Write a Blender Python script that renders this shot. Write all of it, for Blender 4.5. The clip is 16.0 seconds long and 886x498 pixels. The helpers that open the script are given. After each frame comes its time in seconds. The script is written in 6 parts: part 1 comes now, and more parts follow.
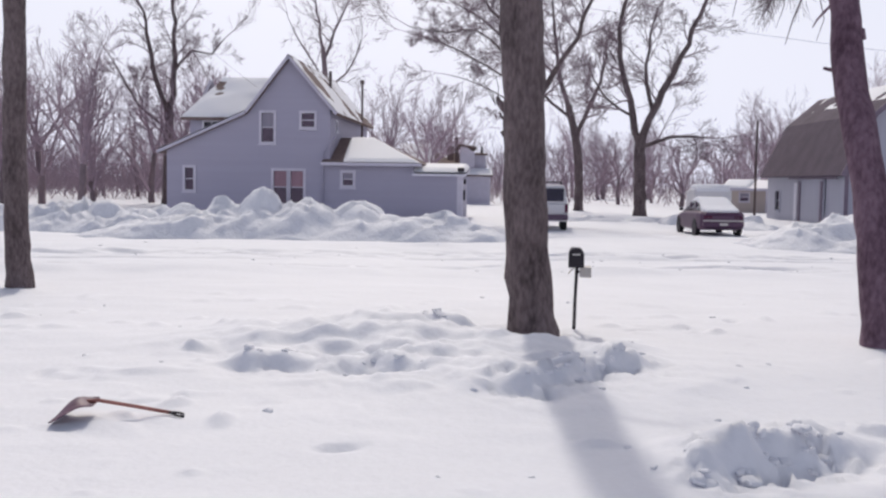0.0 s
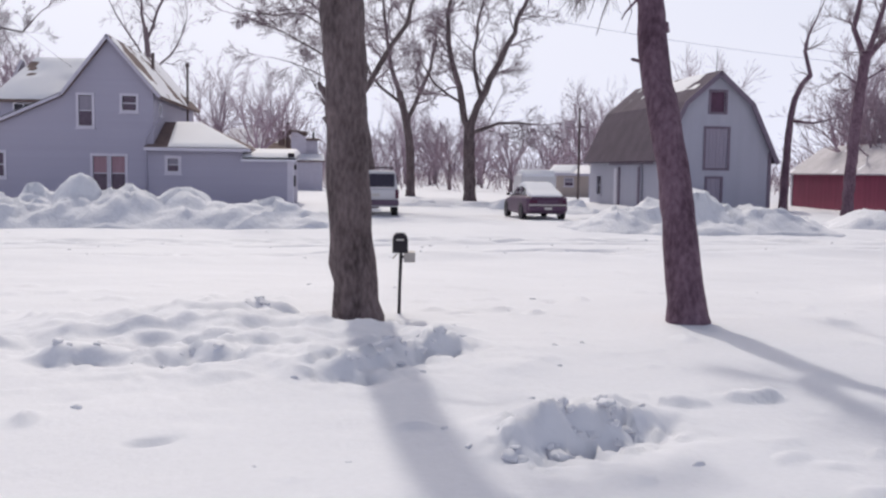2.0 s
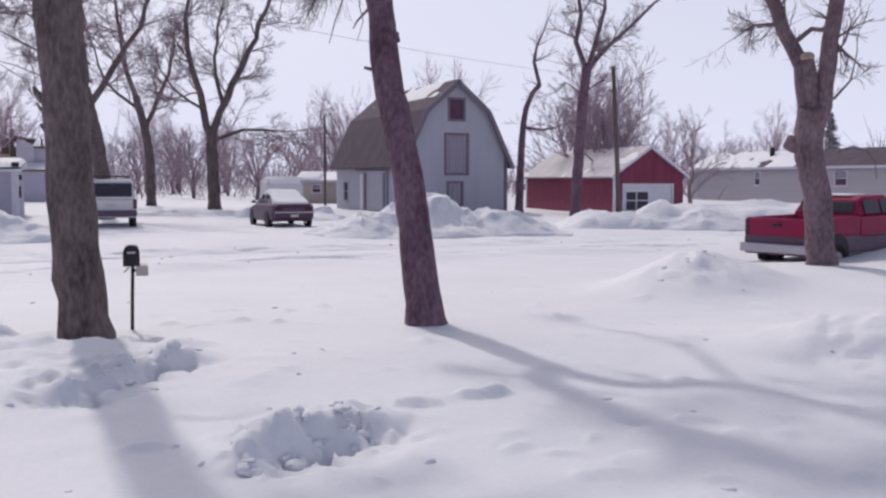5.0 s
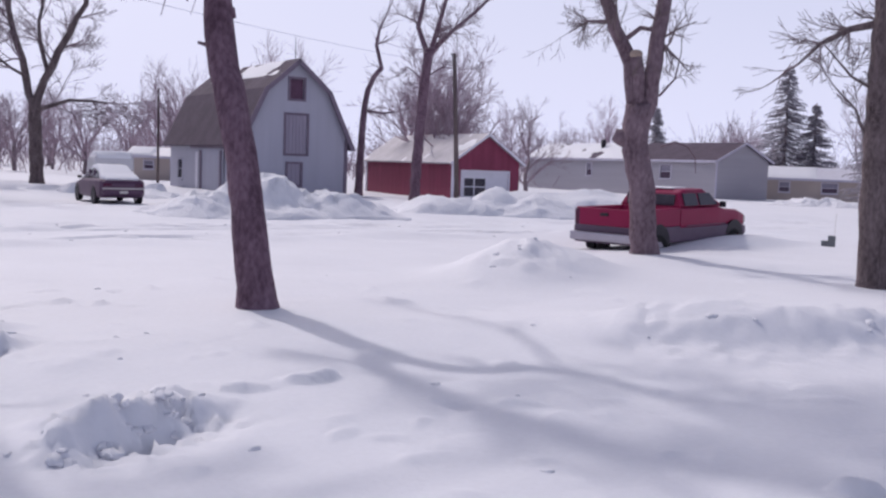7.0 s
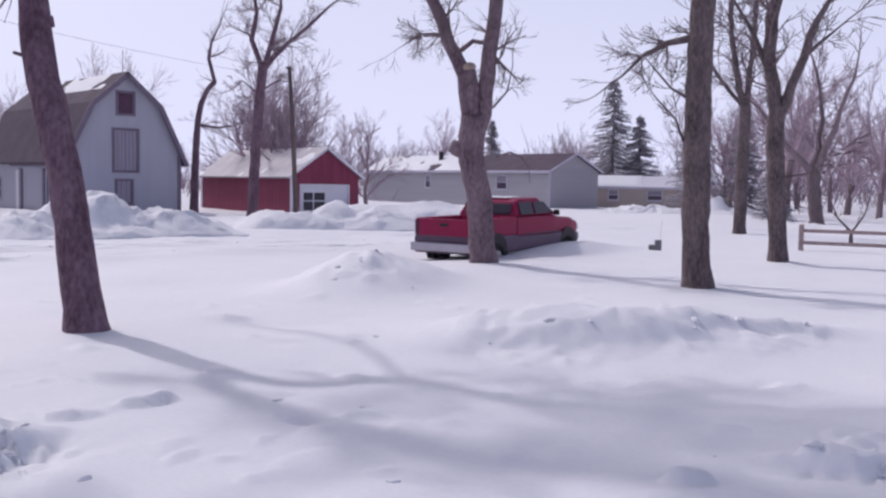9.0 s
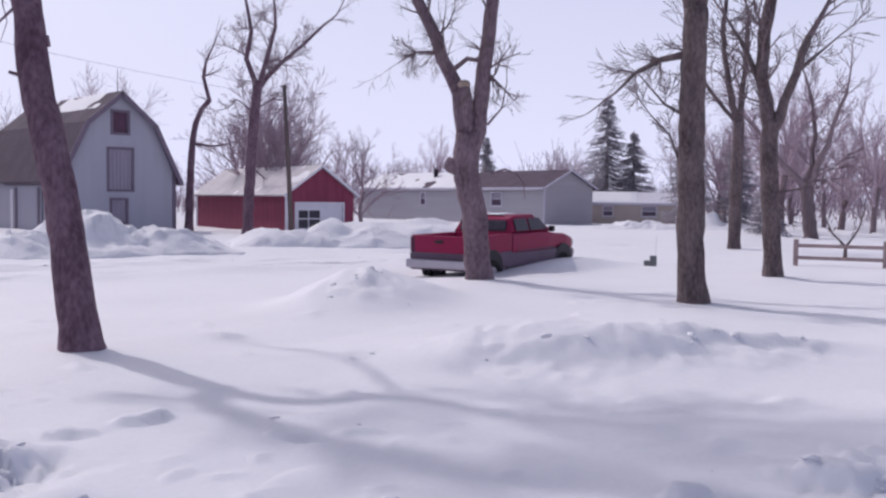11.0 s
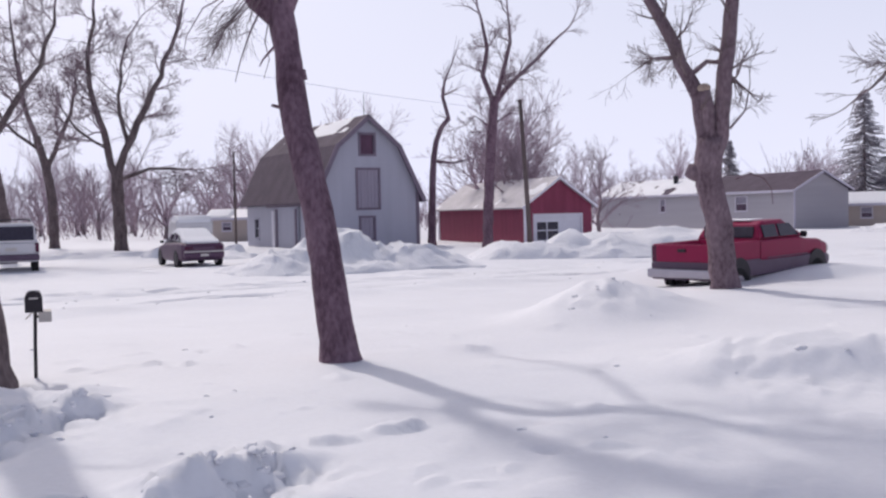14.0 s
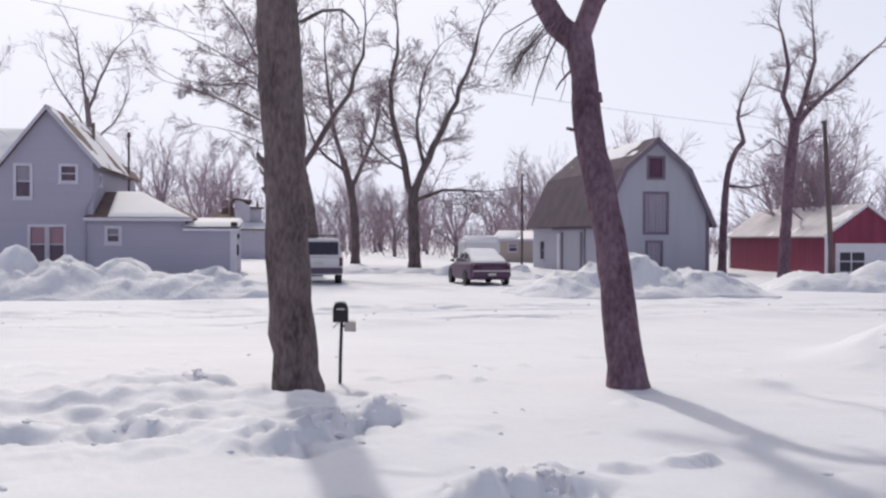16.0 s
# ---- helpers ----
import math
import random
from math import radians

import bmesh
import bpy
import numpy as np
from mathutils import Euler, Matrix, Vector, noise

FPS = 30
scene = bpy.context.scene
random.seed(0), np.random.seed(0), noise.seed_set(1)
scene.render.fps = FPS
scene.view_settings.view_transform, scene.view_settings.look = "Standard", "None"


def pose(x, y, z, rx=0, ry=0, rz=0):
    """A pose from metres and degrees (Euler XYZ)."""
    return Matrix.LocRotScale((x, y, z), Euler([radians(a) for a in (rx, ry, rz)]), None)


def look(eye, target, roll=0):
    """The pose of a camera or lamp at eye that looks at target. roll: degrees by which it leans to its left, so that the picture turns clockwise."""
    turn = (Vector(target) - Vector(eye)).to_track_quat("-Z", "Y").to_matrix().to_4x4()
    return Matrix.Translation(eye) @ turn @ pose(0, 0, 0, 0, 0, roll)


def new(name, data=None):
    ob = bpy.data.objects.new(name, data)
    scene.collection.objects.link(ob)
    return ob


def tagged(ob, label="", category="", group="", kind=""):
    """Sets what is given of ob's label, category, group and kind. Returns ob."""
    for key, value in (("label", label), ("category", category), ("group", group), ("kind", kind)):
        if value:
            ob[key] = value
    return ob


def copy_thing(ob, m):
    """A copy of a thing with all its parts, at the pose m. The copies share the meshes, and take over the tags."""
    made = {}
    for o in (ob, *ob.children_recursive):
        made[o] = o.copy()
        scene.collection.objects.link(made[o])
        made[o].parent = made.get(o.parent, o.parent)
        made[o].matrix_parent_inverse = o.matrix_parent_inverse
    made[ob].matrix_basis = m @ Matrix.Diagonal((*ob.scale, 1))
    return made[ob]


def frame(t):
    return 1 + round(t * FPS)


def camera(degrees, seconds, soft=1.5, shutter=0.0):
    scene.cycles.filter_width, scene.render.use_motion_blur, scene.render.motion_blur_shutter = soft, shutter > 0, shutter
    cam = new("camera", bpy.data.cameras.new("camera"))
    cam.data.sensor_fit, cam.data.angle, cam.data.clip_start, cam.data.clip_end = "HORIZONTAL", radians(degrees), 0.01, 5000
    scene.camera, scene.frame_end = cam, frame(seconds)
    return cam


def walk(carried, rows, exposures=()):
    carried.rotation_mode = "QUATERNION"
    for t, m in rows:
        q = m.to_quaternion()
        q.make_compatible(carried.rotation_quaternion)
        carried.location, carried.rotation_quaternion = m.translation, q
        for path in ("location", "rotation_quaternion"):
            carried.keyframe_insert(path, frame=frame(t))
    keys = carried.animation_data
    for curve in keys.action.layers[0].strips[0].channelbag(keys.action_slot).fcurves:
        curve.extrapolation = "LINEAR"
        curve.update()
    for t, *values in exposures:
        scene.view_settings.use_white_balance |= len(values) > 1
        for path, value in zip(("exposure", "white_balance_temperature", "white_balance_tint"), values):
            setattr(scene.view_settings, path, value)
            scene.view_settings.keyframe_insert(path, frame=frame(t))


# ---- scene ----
cam = camera(49.0, 16.0, soft=2.4)
# seconds, place, then tilt, lean and turn in degrees
ROWS = (
    (0.0, -0.270, 0.079, 1.906, 86.15, -0.86, -0.00),
    (0.5, -0.240, 0.073, 1.908, 85.68, 0.33, -2.13),
    (1.0, -0.235, 0.059, 1.904, 85.57, 0.02, -3.07),
    (1.5, -0.168, 0.043, 1.911, 85.58, -0.21, -6.92),
    (2.0, -0.134, 0.046, 1.913, 85.44, -0.78, -9.74),
    (2.5, -0.105, 0.047, 1.916, 85.58, -0.80, -11.60),
    (3.0, -0.075, 0.057, 1.920, 85.69, -1.41, -13.55),
    (3.5, -0.036, 0.071, 1.916, 86.02, -0.40, -15.98),
    (4.0, -0.009, 0.063, 1.910, 86.23, -0.50, -18.76),
    (4.5, 0.014, 0.028, 1.910, 86.17, 0.76, -21.74),
    (5.0, 0.017, -0.005, 1.927, 85.92, -0.04, -24.40),
    (5.2, 0.037, -0.019, 1.927, 85.86, 0.40, -25.42),
    (7.3, 0.099, -0.016, 1.949, 85.12, -1.85, -35.24),
    (7.5, 0.115, -0.012, 1.926, 85.24, -1.49, -36.33),
    (8.0, 0.137, -0.006, 1.921, 85.38, -1.41, -38.93),
    (8.5, 0.140, 0.005, 1.915, 85.73, -1.16, -41.33),
    (8.7, 0.131, 0.006, 1.919, 85.91, -1.09, -42.13),
    (9.3, 0.124, 0.008, 1.917, 86.24, -0.77, -43.84),
    (10.0, 0.117, 0.010, 1.914, 86.63, -0.38, -44.43),
    (10.8, 0.109, 0.011, 1.912, 87.02, -0.00, -43.51),
    (11.0, 0.110, 0.005, 1.911, 87.12, -0.63, -43.43),
    (11.5, 0.108, 0.000, 1.925, 87.77, -0.64, -39.31),
    (12.0, 0.090, -0.011, 1.922, 86.61, -0.27, -36.54),
    (12.5, 0.073, -0.041, 1.933, 86.01, 0.42, -33.91),
    (13.0, 0.080, -0.066, 1.931, 86.17, 0.65, -33.51),
    (13.5, 0.078, -0.071, 1.938, 86.92, 1.51, -32.10),
    (14.0, 0.021, -0.057, 1.943, 87.83, 1.35, -29.53),
    (14.5, 0.022, -0.040, 1.937, 87.98, 0.07, -24.90),
    (15.0, 0.007, -0.010, 1.932, 88.36, 0.70, -20.70),
    (15.5, -0.011, 0.010, 1.934, 89.16, 0.60, -17.58),
    (16.0, -0.059, 0.015, 1.939, 89.37, -0.13, -12.93),
)
EXPOSURES = ((0.0, -0.18, 6180, 10), (3.5, -0.23, 6150, 11), (5.0, -0.34, 6010, 14), (8.5, -0.31, 5800, 19), (11.0, -0.30, 5840, 19), (12.5, -0.24, 5960, 16), (14.5, -0.18, 6080, 13), (16.0, -0.16, 6200, 10))

walk(cam, [(t, pose(x, y, z, rx, ry, rz)) for t, x, y, z, rx, ry, rz in ROWS], exposures=EXPOSURES)

# ---- light: a hazy winter sun ahead of the camera, thin bright veil over the sky ----
SUN_EL, SUN_AZ = 46.0, -3.5
world = bpy.data.worlds.new("winter_sky")
scene.world = world
world.use_nodes = True
wn, wl = world.node_tree.nodes, world.node_tree.links
sky = wn.new("ShaderNodeTexSky")
sky.sky_type = "NISHITA"
sky.sun_disc = False
sky.sun_elevation, sky.sun_rotation = radians(SUN_EL), radians(SUN_AZ)
sky.air_density, sky.dust_density, sky.ozone_density = 0.9, 6.0, 1.0
veil = wn.new("ShaderNodeMixRGB")
coord, parts_, thin = wn.new("ShaderNodeTexCoord"), wn.new("ShaderNodeSeparateXYZ"), wn.new("ShaderNodeMapRange")
thin.inputs[1].default_value, thin.inputs[2].default_value = 0.0, 0.7  # haze thins from the horizon upwards
thin.inputs[3].default_value, thin.inputs[4].default_value = 0.95, 0.06
wl.new(coord.outputs["Generated"], parts_.inputs[0])
wl.new(parts_.outputs[2], thin.inputs[0])
wl.new(thin.outputs[0], veil.inputs[0])
veil.inputs[2].default_value = (11.15, 11.05, 12.3, 1)
wl.new(sky.outputs[0], veil.inputs[1])
wl.new(veil.outputs[0], wn["Background"].inputs[0])
wn["Background"].inputs[1].default_value = 0.096
sun = new("sun", bpy.data.lights.new("sun", "SUN"))
sun.data.energy, sun.data.angle, sun.data.color = 1.95, radians(1.5), (1.0, 0.91, 0.77)
sun.matrix_world = look((0, 0, 60), (-math.sin(radians(SUN_AZ)) * 50, -math.cos(radians(SUN_AZ)) * 50, 60 - 50 * math.tan(radians(SUN_EL))))


# ---- materials ----
def mat(name, color, rough=0.7, var=0.25, scale=3.0, fine=30.0, bump=0.15, stretch=(1, 1, 1), metal=0.0, spec=0.3, second=None, dist=0.02, per_object=0.0):
    m = bpy.data.materials.new(name)
    m.use_nodes = True
    n, l = m.node_tree.nodes, m.node_tree.links
    b = n["Principled BSDF"]
    b.inputs["Roughness"].default_value, b.inputs["Metallic"].default_value = rough, metal
    b.inputs["Specular IOR Level"].default_value = spec
    tc, mp = n.new("ShaderNodeTexCoord"), n.new("ShaderNodeMapping")
    mp.inputs["Scale"].default_value = stretch
    l.new(tc.outputs["Object"], mp.inputs[0])
    big, small = n.new("ShaderNodeTexNoise"), n.new("ShaderNodeTexNoise")
    big.inputs["Scale"].default_value, big.inputs["Detail"].default_value = scale, 4
    small.inputs["Scale"].default_value, small.inputs["Detail"].default_value = fine, 5
    l.new(mp.outputs[0], big.inputs[0]), l.new(mp.outputs[0], small.inputs[0])
    add = n.new("ShaderNodeMath")
    add.operation = "ADD"
    l.new(big.outputs[0], add.inputs[0]), l.new(small.outputs[0], add.inputs[1])
    ramp = n.new("ShaderNodeMapRange")
    ramp.inputs[1].default_value, ramp.inputs[2].default_value = 0.62, 1.38
    l.new(add.outputs[0], ramp.inputs[0])
    mix = n.new("ShaderNodeMixRGB")
    lo = tuple(c * (1 - var) for c in color)
    hi = second or tuple(min(0.95, c * (1 + var)) for c in color)
    mix.inputs[1].default_value, mix.inputs[2].default_value = (*lo, 1), (*hi, 1)
    l.new(ramp.outputs[0], mix.inputs[0])
    out = mix.outputs[0]
    if per_object:
        info, hs, mr = n.new("ShaderNodeObjectInfo"), n.new("ShaderNodeHueSaturation"), n.new("ShaderNodeMapRange")
        mr.inputs[3].default_value, mr.inputs[4].default_value = 1 - per_object, 1 + per_object
        l.new(info.outputs["Random"], mr.inputs[0]), l.new(mr.outputs[0], hs.inputs["Value"]), l.new(out, hs.inputs["Color"])
        out = hs.outputs[0]
    l.new(out, b.inputs["Base Color"])
    if bump:
        bp = n.new("ShaderNodeBump")
        bp.inputs["Strength"].default_value, bp.inputs["Distance"].default_value = bump, dist
        l.new(small.outputs[0], bp.inputs["Height"]), l.new(bp.outputs[0], b.inputs["Normal"])
    return m


def glassy(name, color, rough=0.06):
    m = mat(name, color, rough, 0.2, 2.0, 9.0, 0.0, spec=0.25)
    return m


SNOW = mat("snow", (0.76, 0.765, 0.81), 0.65, 0.035, 0.5, 16.0, 0.16, dist=0.03, spec=0.15)
SNOW_ROUGH = mat("broken_snow", (0.75, 0.755, 0.80), 0.7, 0.05, 1.2, 9.0, 0.5, dist=0.06, spec=0.15)
BARK = mat("bark", (0.085, 0.062, 0.066), 0.9, 0.5, 3.0, 20.0, 1.0, (1, 1, 0.42), second=(0.215, 0.168, 0.175), dist=0.045)
BARK_RED = mat("reddish_bark", (0.108, 0.055, 0.086), 0.9, 0.45, 2.6, 17.0, 1.0, (1, 1, 0.5), second=(0.245, 0.16, 0.21), dist=0.045)
BARK_PALE = mat("pale_pinkish_bark", (0.13, 0.083, 0.106), 0.9, 0.4, 2.2, 15.0, 1.0, (1, 1, 0.5), second=(0.28, 0.205, 0.24), dist=0.045)
# distance haze is put into this bark's pale colour
BARK_FAR = mat("haze_pale_bark", (0.20, 0.155, 0.17), 0.95, 0.3, 1.0, 8.0, 0.0, (1, 1, 0.3), per_object=0.25)
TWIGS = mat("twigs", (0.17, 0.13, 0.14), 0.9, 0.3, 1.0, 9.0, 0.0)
# both twig colours below are lifted pale to stand for haze
TWIGS_HAZED = mat("haze_pale_twigs", (0.25, 0.19, 0.22), 0.9, 0.3, 1.0, 9.0, 0.0)
TWIGS_FAR = mat("haze_pale_far_twigs", (0.37, 0.285, 0.335), 0.95, 0.25, 0.6, 5.0, 0.0, per_object=0.2)
CUT_WOOD = mat("cut_wood", (0.38, 0.30, 0.25), 0.8, 0.25, 6, 40, 0.3)
# blue-grey siding, its colour lightened half a stop to imitate haze
SIDING = mat("blue_grey_siding", (0.37, 0.355, 0.45), 0.6, 0.06, 0.5, 40, 0.15, (0.15, 0.15, 6.0))
BARN_PAINT = mat("weathered_grey_blue_paint", (0.40, 0.40, 0.475), 0.75, 0.07, 0.8, 24, 0.15, (3.0, 3.0, 0.25))
BARN_TRIM = mat("faded_violet_trim", (0.185, 0.15, 0.20), 0.7, 0.2, 2, 20, 0.2)
BARN_BOARD = mat("faded_door_boards", (0.31, 0.28, 0.35), 0.75, 0.10, 2, 25, 0.3, (4, 4, 0.3))
FROSTED = mat("frosted_metal_roof", (0.42, 0.40, 0.45), 0.6, 0.22, 0.8, 7.0, 0.2, (1.5, 1.5, 1.5))
WHITE = mat("white_trim", (0.66, 0.65, 0.72), 0.5, 0.08, 3, 40, 0.1)
SHINGLE = mat("brown_shingles", (0.15, 0.10, 0.10), 0.9, 0.35, 1.2, 14, 0.6, second=(0.24, 0.18, 0.17))
SHINGLE_GREY = mat("grey_brown_shingles", (0.088, 0.066, 0.094), 0.9, 0.3, 1.0, 14, 0.6)
RED_PAINT = mat("barn_red_boards", (0.21, 0.043, 0.083), 0.75, 0.25, 1.0, 18, 0.3, (3, 3, 0.3))
# grey siding, raised a step in colour because haze pales the far wall
GREY_SIDING = mat("grey_siding", (0.37, 0.355, 0.395), 0.6, 0.08, 0.5, 30, 0.15, (0.2, 0.2, 5))
BEIGE = mat("beige_siding", (0.42, 0.36, 0.33), 0.7, 0.1, 0.5, 30, 0.15)
PALE_TRIM = mat("pale_lilac_trim", (0.58, 0.555, 0.64), 0.6, 0.08, 3, 40, 0.1)
SOFT_TRIM = mat("pale_lavender_trim", (0.50, 0.48, 0.57), 0.6, 0.08, 3, 40, 0.1)
GLASS = glassy("dark_window_glass", (0.045, 0.04, 0.06))
PANE_DIM = glassy("dim_window_glass", (0.105, 0.075, 0.11))
NET = mat("pale_net_curtain", (0.27, 0.25, 0.31), 0.8, 0.15, 2, 12, 0.2, (6, 6, 0.5))
CURTAIN = mat("pinkish_curtain", (0.32, 0.20, 0.24), 0.8, 0.15, 2, 12, 0.2, (6, 6, 0.5))
DARK = mat("dark_opening", (0.115, 0.062, 0.10), 0.9, 0.3)
RED_CAR = mat("red_car_paint", (0.24, 0.012, 0.06), 0.42, 0.08, 1, 50, 0.0, spec=0.2)
GREY_CAR = mat("dusty_grey_lower_paint", (0.115, 0.078, 0.12), 0.5, 0.2, 2, 20, 0.05)
WHITE_CAR = mat("silver_white_car_paint", (0.60, 0.59, 0.62), 0.35, 0.06, 1, 40, 0.0, spec=0.5)
DARK_CAR = mat("dark_plum_car_paint", (0.095, 0.05, 0.092), 0.4, 0.2, 1.5, 20, 0.0, spec=0.3)
CHROME = mat("dull_chrome", (0.36, 0.34, 0.39), 0.28, 0.1, 3, 30, 0.0, metal=0.9)
RUBBER = mat("black_rubber", (0.02, 0.02, 0.022), 0.85, 0.3, 4, 30, 0.2)
BLACK = mat("black_metal", (0.022, 0.018, 0.026), 0.5, 0.3, 5, 40, 0.1)
TAIL_DULL = glassy("dull_dark_lamp", (0.09, 0.02, 0.05), 0.25)
NEWSBOX = mat("pale_plastic", (0.55, 0.52, 0.50), 0.5, 0.1, 8, 40, 0.1)
POLE = mat("weathered_pole_wood", (0.13, 0.10, 0.10), 0.9, 0.3, 2, 20, 0.5, (3, 3, 0.2))
FENCE = mat("weathered_rail_wood", (0.33, 0.25, 0.25), 0.85, 0.3, 2, 20, 0.4, (3, 3, 3))
SHOVEL_BLADE = mat("dark_red_plastic", (0.12, 0.06, 0.095), 0.5, 0.2, 5, 30, 0.1)
SHOVEL_STICK = mat("reddish_wood_handle", (0.30, 0.12, 0.10), 0.6, 0.25, 5, 40, 0.1, (1, 1, 1))
# needles far paler than their own green, with haze put into the colour
NEEDLES = mat("haze_pale_needles", (0.29, 0.27, 0.31), 0.9, 0.4, 2, 12, 0.0)
UTILITY = mat("grey_green_utility_metal", (0.17, 0.18, 0.19), 0.5, 0.15, 4, 30, 0.1)


# ---- mesh helpers ----
def smooth(me):
    me.polygons.foreach_set("use_smooth", [True] * len(me.polygons))


def mesh(name, verts, faces, material, parent=None, label="", soft=False):
    me = bpy.data.meshes.new(name)
    me.from_pydata([tuple(v) for v in verts], [], faces)
    me.materials.append(material)
    if soft:
        smooth(me)
    ob = new(name, me)
    if parent is not None:
        ob.parent = parent
    if label:
        ob["label"] = label
    return ob


def part(name, bm, material, parent=None, label="", soft=False):
    bmesh.ops.recalc_face_normals(bm, faces=bm.faces)
    me = bpy.data.meshes.new(name)
    bm.to_mesh(me)
    bm.free()
    me.materials.append(material)
    if soft:
        smooth(me)
    ob = new(name, me)
    if parent is not None:
        ob.parent = parent
    if label:
        ob["label"] = label
    return ob


def thing(name, m, label, category, group="", kind=""):
    ob = new(name)
    ob.matrix_basis = m
    ob.empty_display_size = 0.2
    return tagged(ob, label, category, group, kind)


def add_box(bm, x0, x1, y0, y1, z0, z1, bevel=0.0, m=None):
    t = Matrix.Translation(((x0 + x1) / 2, (y0 + y1) / 2, (z0 + z1) / 2)) @ Matrix.Diagonal((x1 - x0, y1 - y0, z1 - z0, 1))
    g = bmesh.ops.create_cube(bm, size=1, matrix=(m @ t) if m is not None else t)
    if bevel:
        es = list({e for v in g["verts"] for e in v.link_edges})
        bmesh.ops.bevel(bm, geom=es, offset=bevel, segments=2, affect="EDGES", profile=0.6)


def box(name, x0, x1, y0, y1, z0, z1, material, parent, bevel=0.0, label="", m=None):
    bm = bmesh.new()
    add_box(bm, x0, x1, y0, y1, z0, z1, bevel, m)
    return part(name, bm, material, parent, label)


def add_tube(verts, faces, pts, radii, sides, cap=True, knobs=0.0, rng=random):
    pts = [Vector(p) for p in pts]
    base = len(verts)
    ref = Vector((0.31, 0.87, 0.13))
    n = len(pts)
    for i, p in enumerate(pts):
        d = (pts[min(i + 1, n - 1)] - pts[max(i - 1, 0)]).normalized()
        u = d.cross(ref)
        if u.length < 0.1:
            u = d.cross(Vector((1, 0, 0)))
        u.normalize()
        w = d.cross(u)
        for k in range(sides):
            a = 2 * math.pi * k / sides
            r = radii[i] * (1 + (rng.uniform(-knobs, knobs) if knobs else 0))
            verts.append(p + (u * math.cos(a) + w * math.sin(a)) * r)
    for i in range(n - 1):
        for k in range(sides):
            a, b = base + i * sides + k, base + i * sides + (k + 1) % sides
            faces.append((a, b, b + sides, a + sides))
    if cap:
        faces.append(tuple(base + (n - 1) * sides + k for k in range(sides)))


def tube(name, pts, radii, material, parent=None, sides=8, label=""):
    v, f = [], []
    add_tube(v, f, pts, radii, sides)
    f.append(tuple(range(sides))[::-1])
    return mesh(name, v, f, material, parent, label, soft=sides > 5)


def wall_sheet(outline, holes, depth, m=None):
    """An upright wall in the x-z plane, depth thick towards +y, with openings through it."""
    bm = bmesh.new()
    edges = []
    for loop in [outline] + holes:
        vs = [bm.verts.new((x, 0, z)) for x, z in loop]
        edges += [bm.edges.new((vs[i], vs[(i + 1) % len(vs)])) for i in range(len(vs))]
    bmesh.ops.triangle_fill(bm, edges=edges, use_beauty=True)
    g = bmesh.ops.extrude_face_region(bm, geom=bm.faces[:])
    bmesh.ops.translate(bm, vec=(0, depth, 0), verts=[e for e in g["geom"] if isinstance(e, bmesh.types.BMVert)])
    if m is not None:
        bmesh.ops.transform(bm, matrix=m, verts=bm.verts)
    return bm


def rect(x0, x1, z0, z1):
    return [(x0, z0), (x1, z0), (x1, z1), (x0, z1)]


def slab(name, quad, thick, material, parent, label=""):
    """A roof slope: four corners, thickened downwards along its normal."""
    q = [Vector(p) for p in quad]
    n = (q[1] - q[0]).cross(q[2] - q[0]).normalized()
    if n.z < 0:
        n = -n
    v = q + [p - n * thick for p in q]
    k = len(q)
    f = [tuple(range(k)), tuple(range(2 * k - 1, k - 1, -1))] + [(i, (i + 1) % k, (i + 1) % k + k, i + k) for i in range(k)]
    bm = bmesh.new()
    vs = [bm.verts.new(p) for p in v]
    for a in f:
        bm.faces.new([vs[i] for i in a])
    return part(name, bm, material, parent, label)


def snow_sheet(name, quad, thick, parent, seed=0, keep=0.5, nu=26, nv=14, edge=0.12):
    """Snow lying on a roof slope (p00, p10, p11, p01), with an uneven, partly bare outline."""
    p00, p10, p11, p01 = [Vector(p) for p in quad]
    n = (p10 - p00).cross(p01 - p00).normalized()
    if n.z < 0:
        n = -n
    verts, idx, faces = [], {}, []
    for j in range(nv + 1):
        for i in range(nu + 1):
            u, v = i / nu, j / nv
            p = (p00 * (1 - u) + p10 * u) * (1 - v) + (p01 * (1 - u) + p11 * u) * v
            h = noise.fractal(Vector((p.x * 0.5 + seed * 7.3, p.y * 0.5, p.z * 0.5)), 1.0, 2.0, 4) * 0.5 + 0.5
            rim = min(u, 1 - u, v, 1 - v) / edge
            t = thick * min(1, max(-0.3, (h + keep - 0.75) * 4)) * min(1, rim * 0.8 + 0.25)
            idx[i, j] = len(verts)
            verts.append(p + n * (t + 0.004 if t > 0 else -0.05))
    for j in range(nv):
        for i in range(nu):
            faces.append((idx[i, j], idx[i + 1, j], idx[i + 1, j + 1], idx[i, j + 1]))
    return mesh(name, verts, faces, SNOW, parent, "thin uneven snow", True)


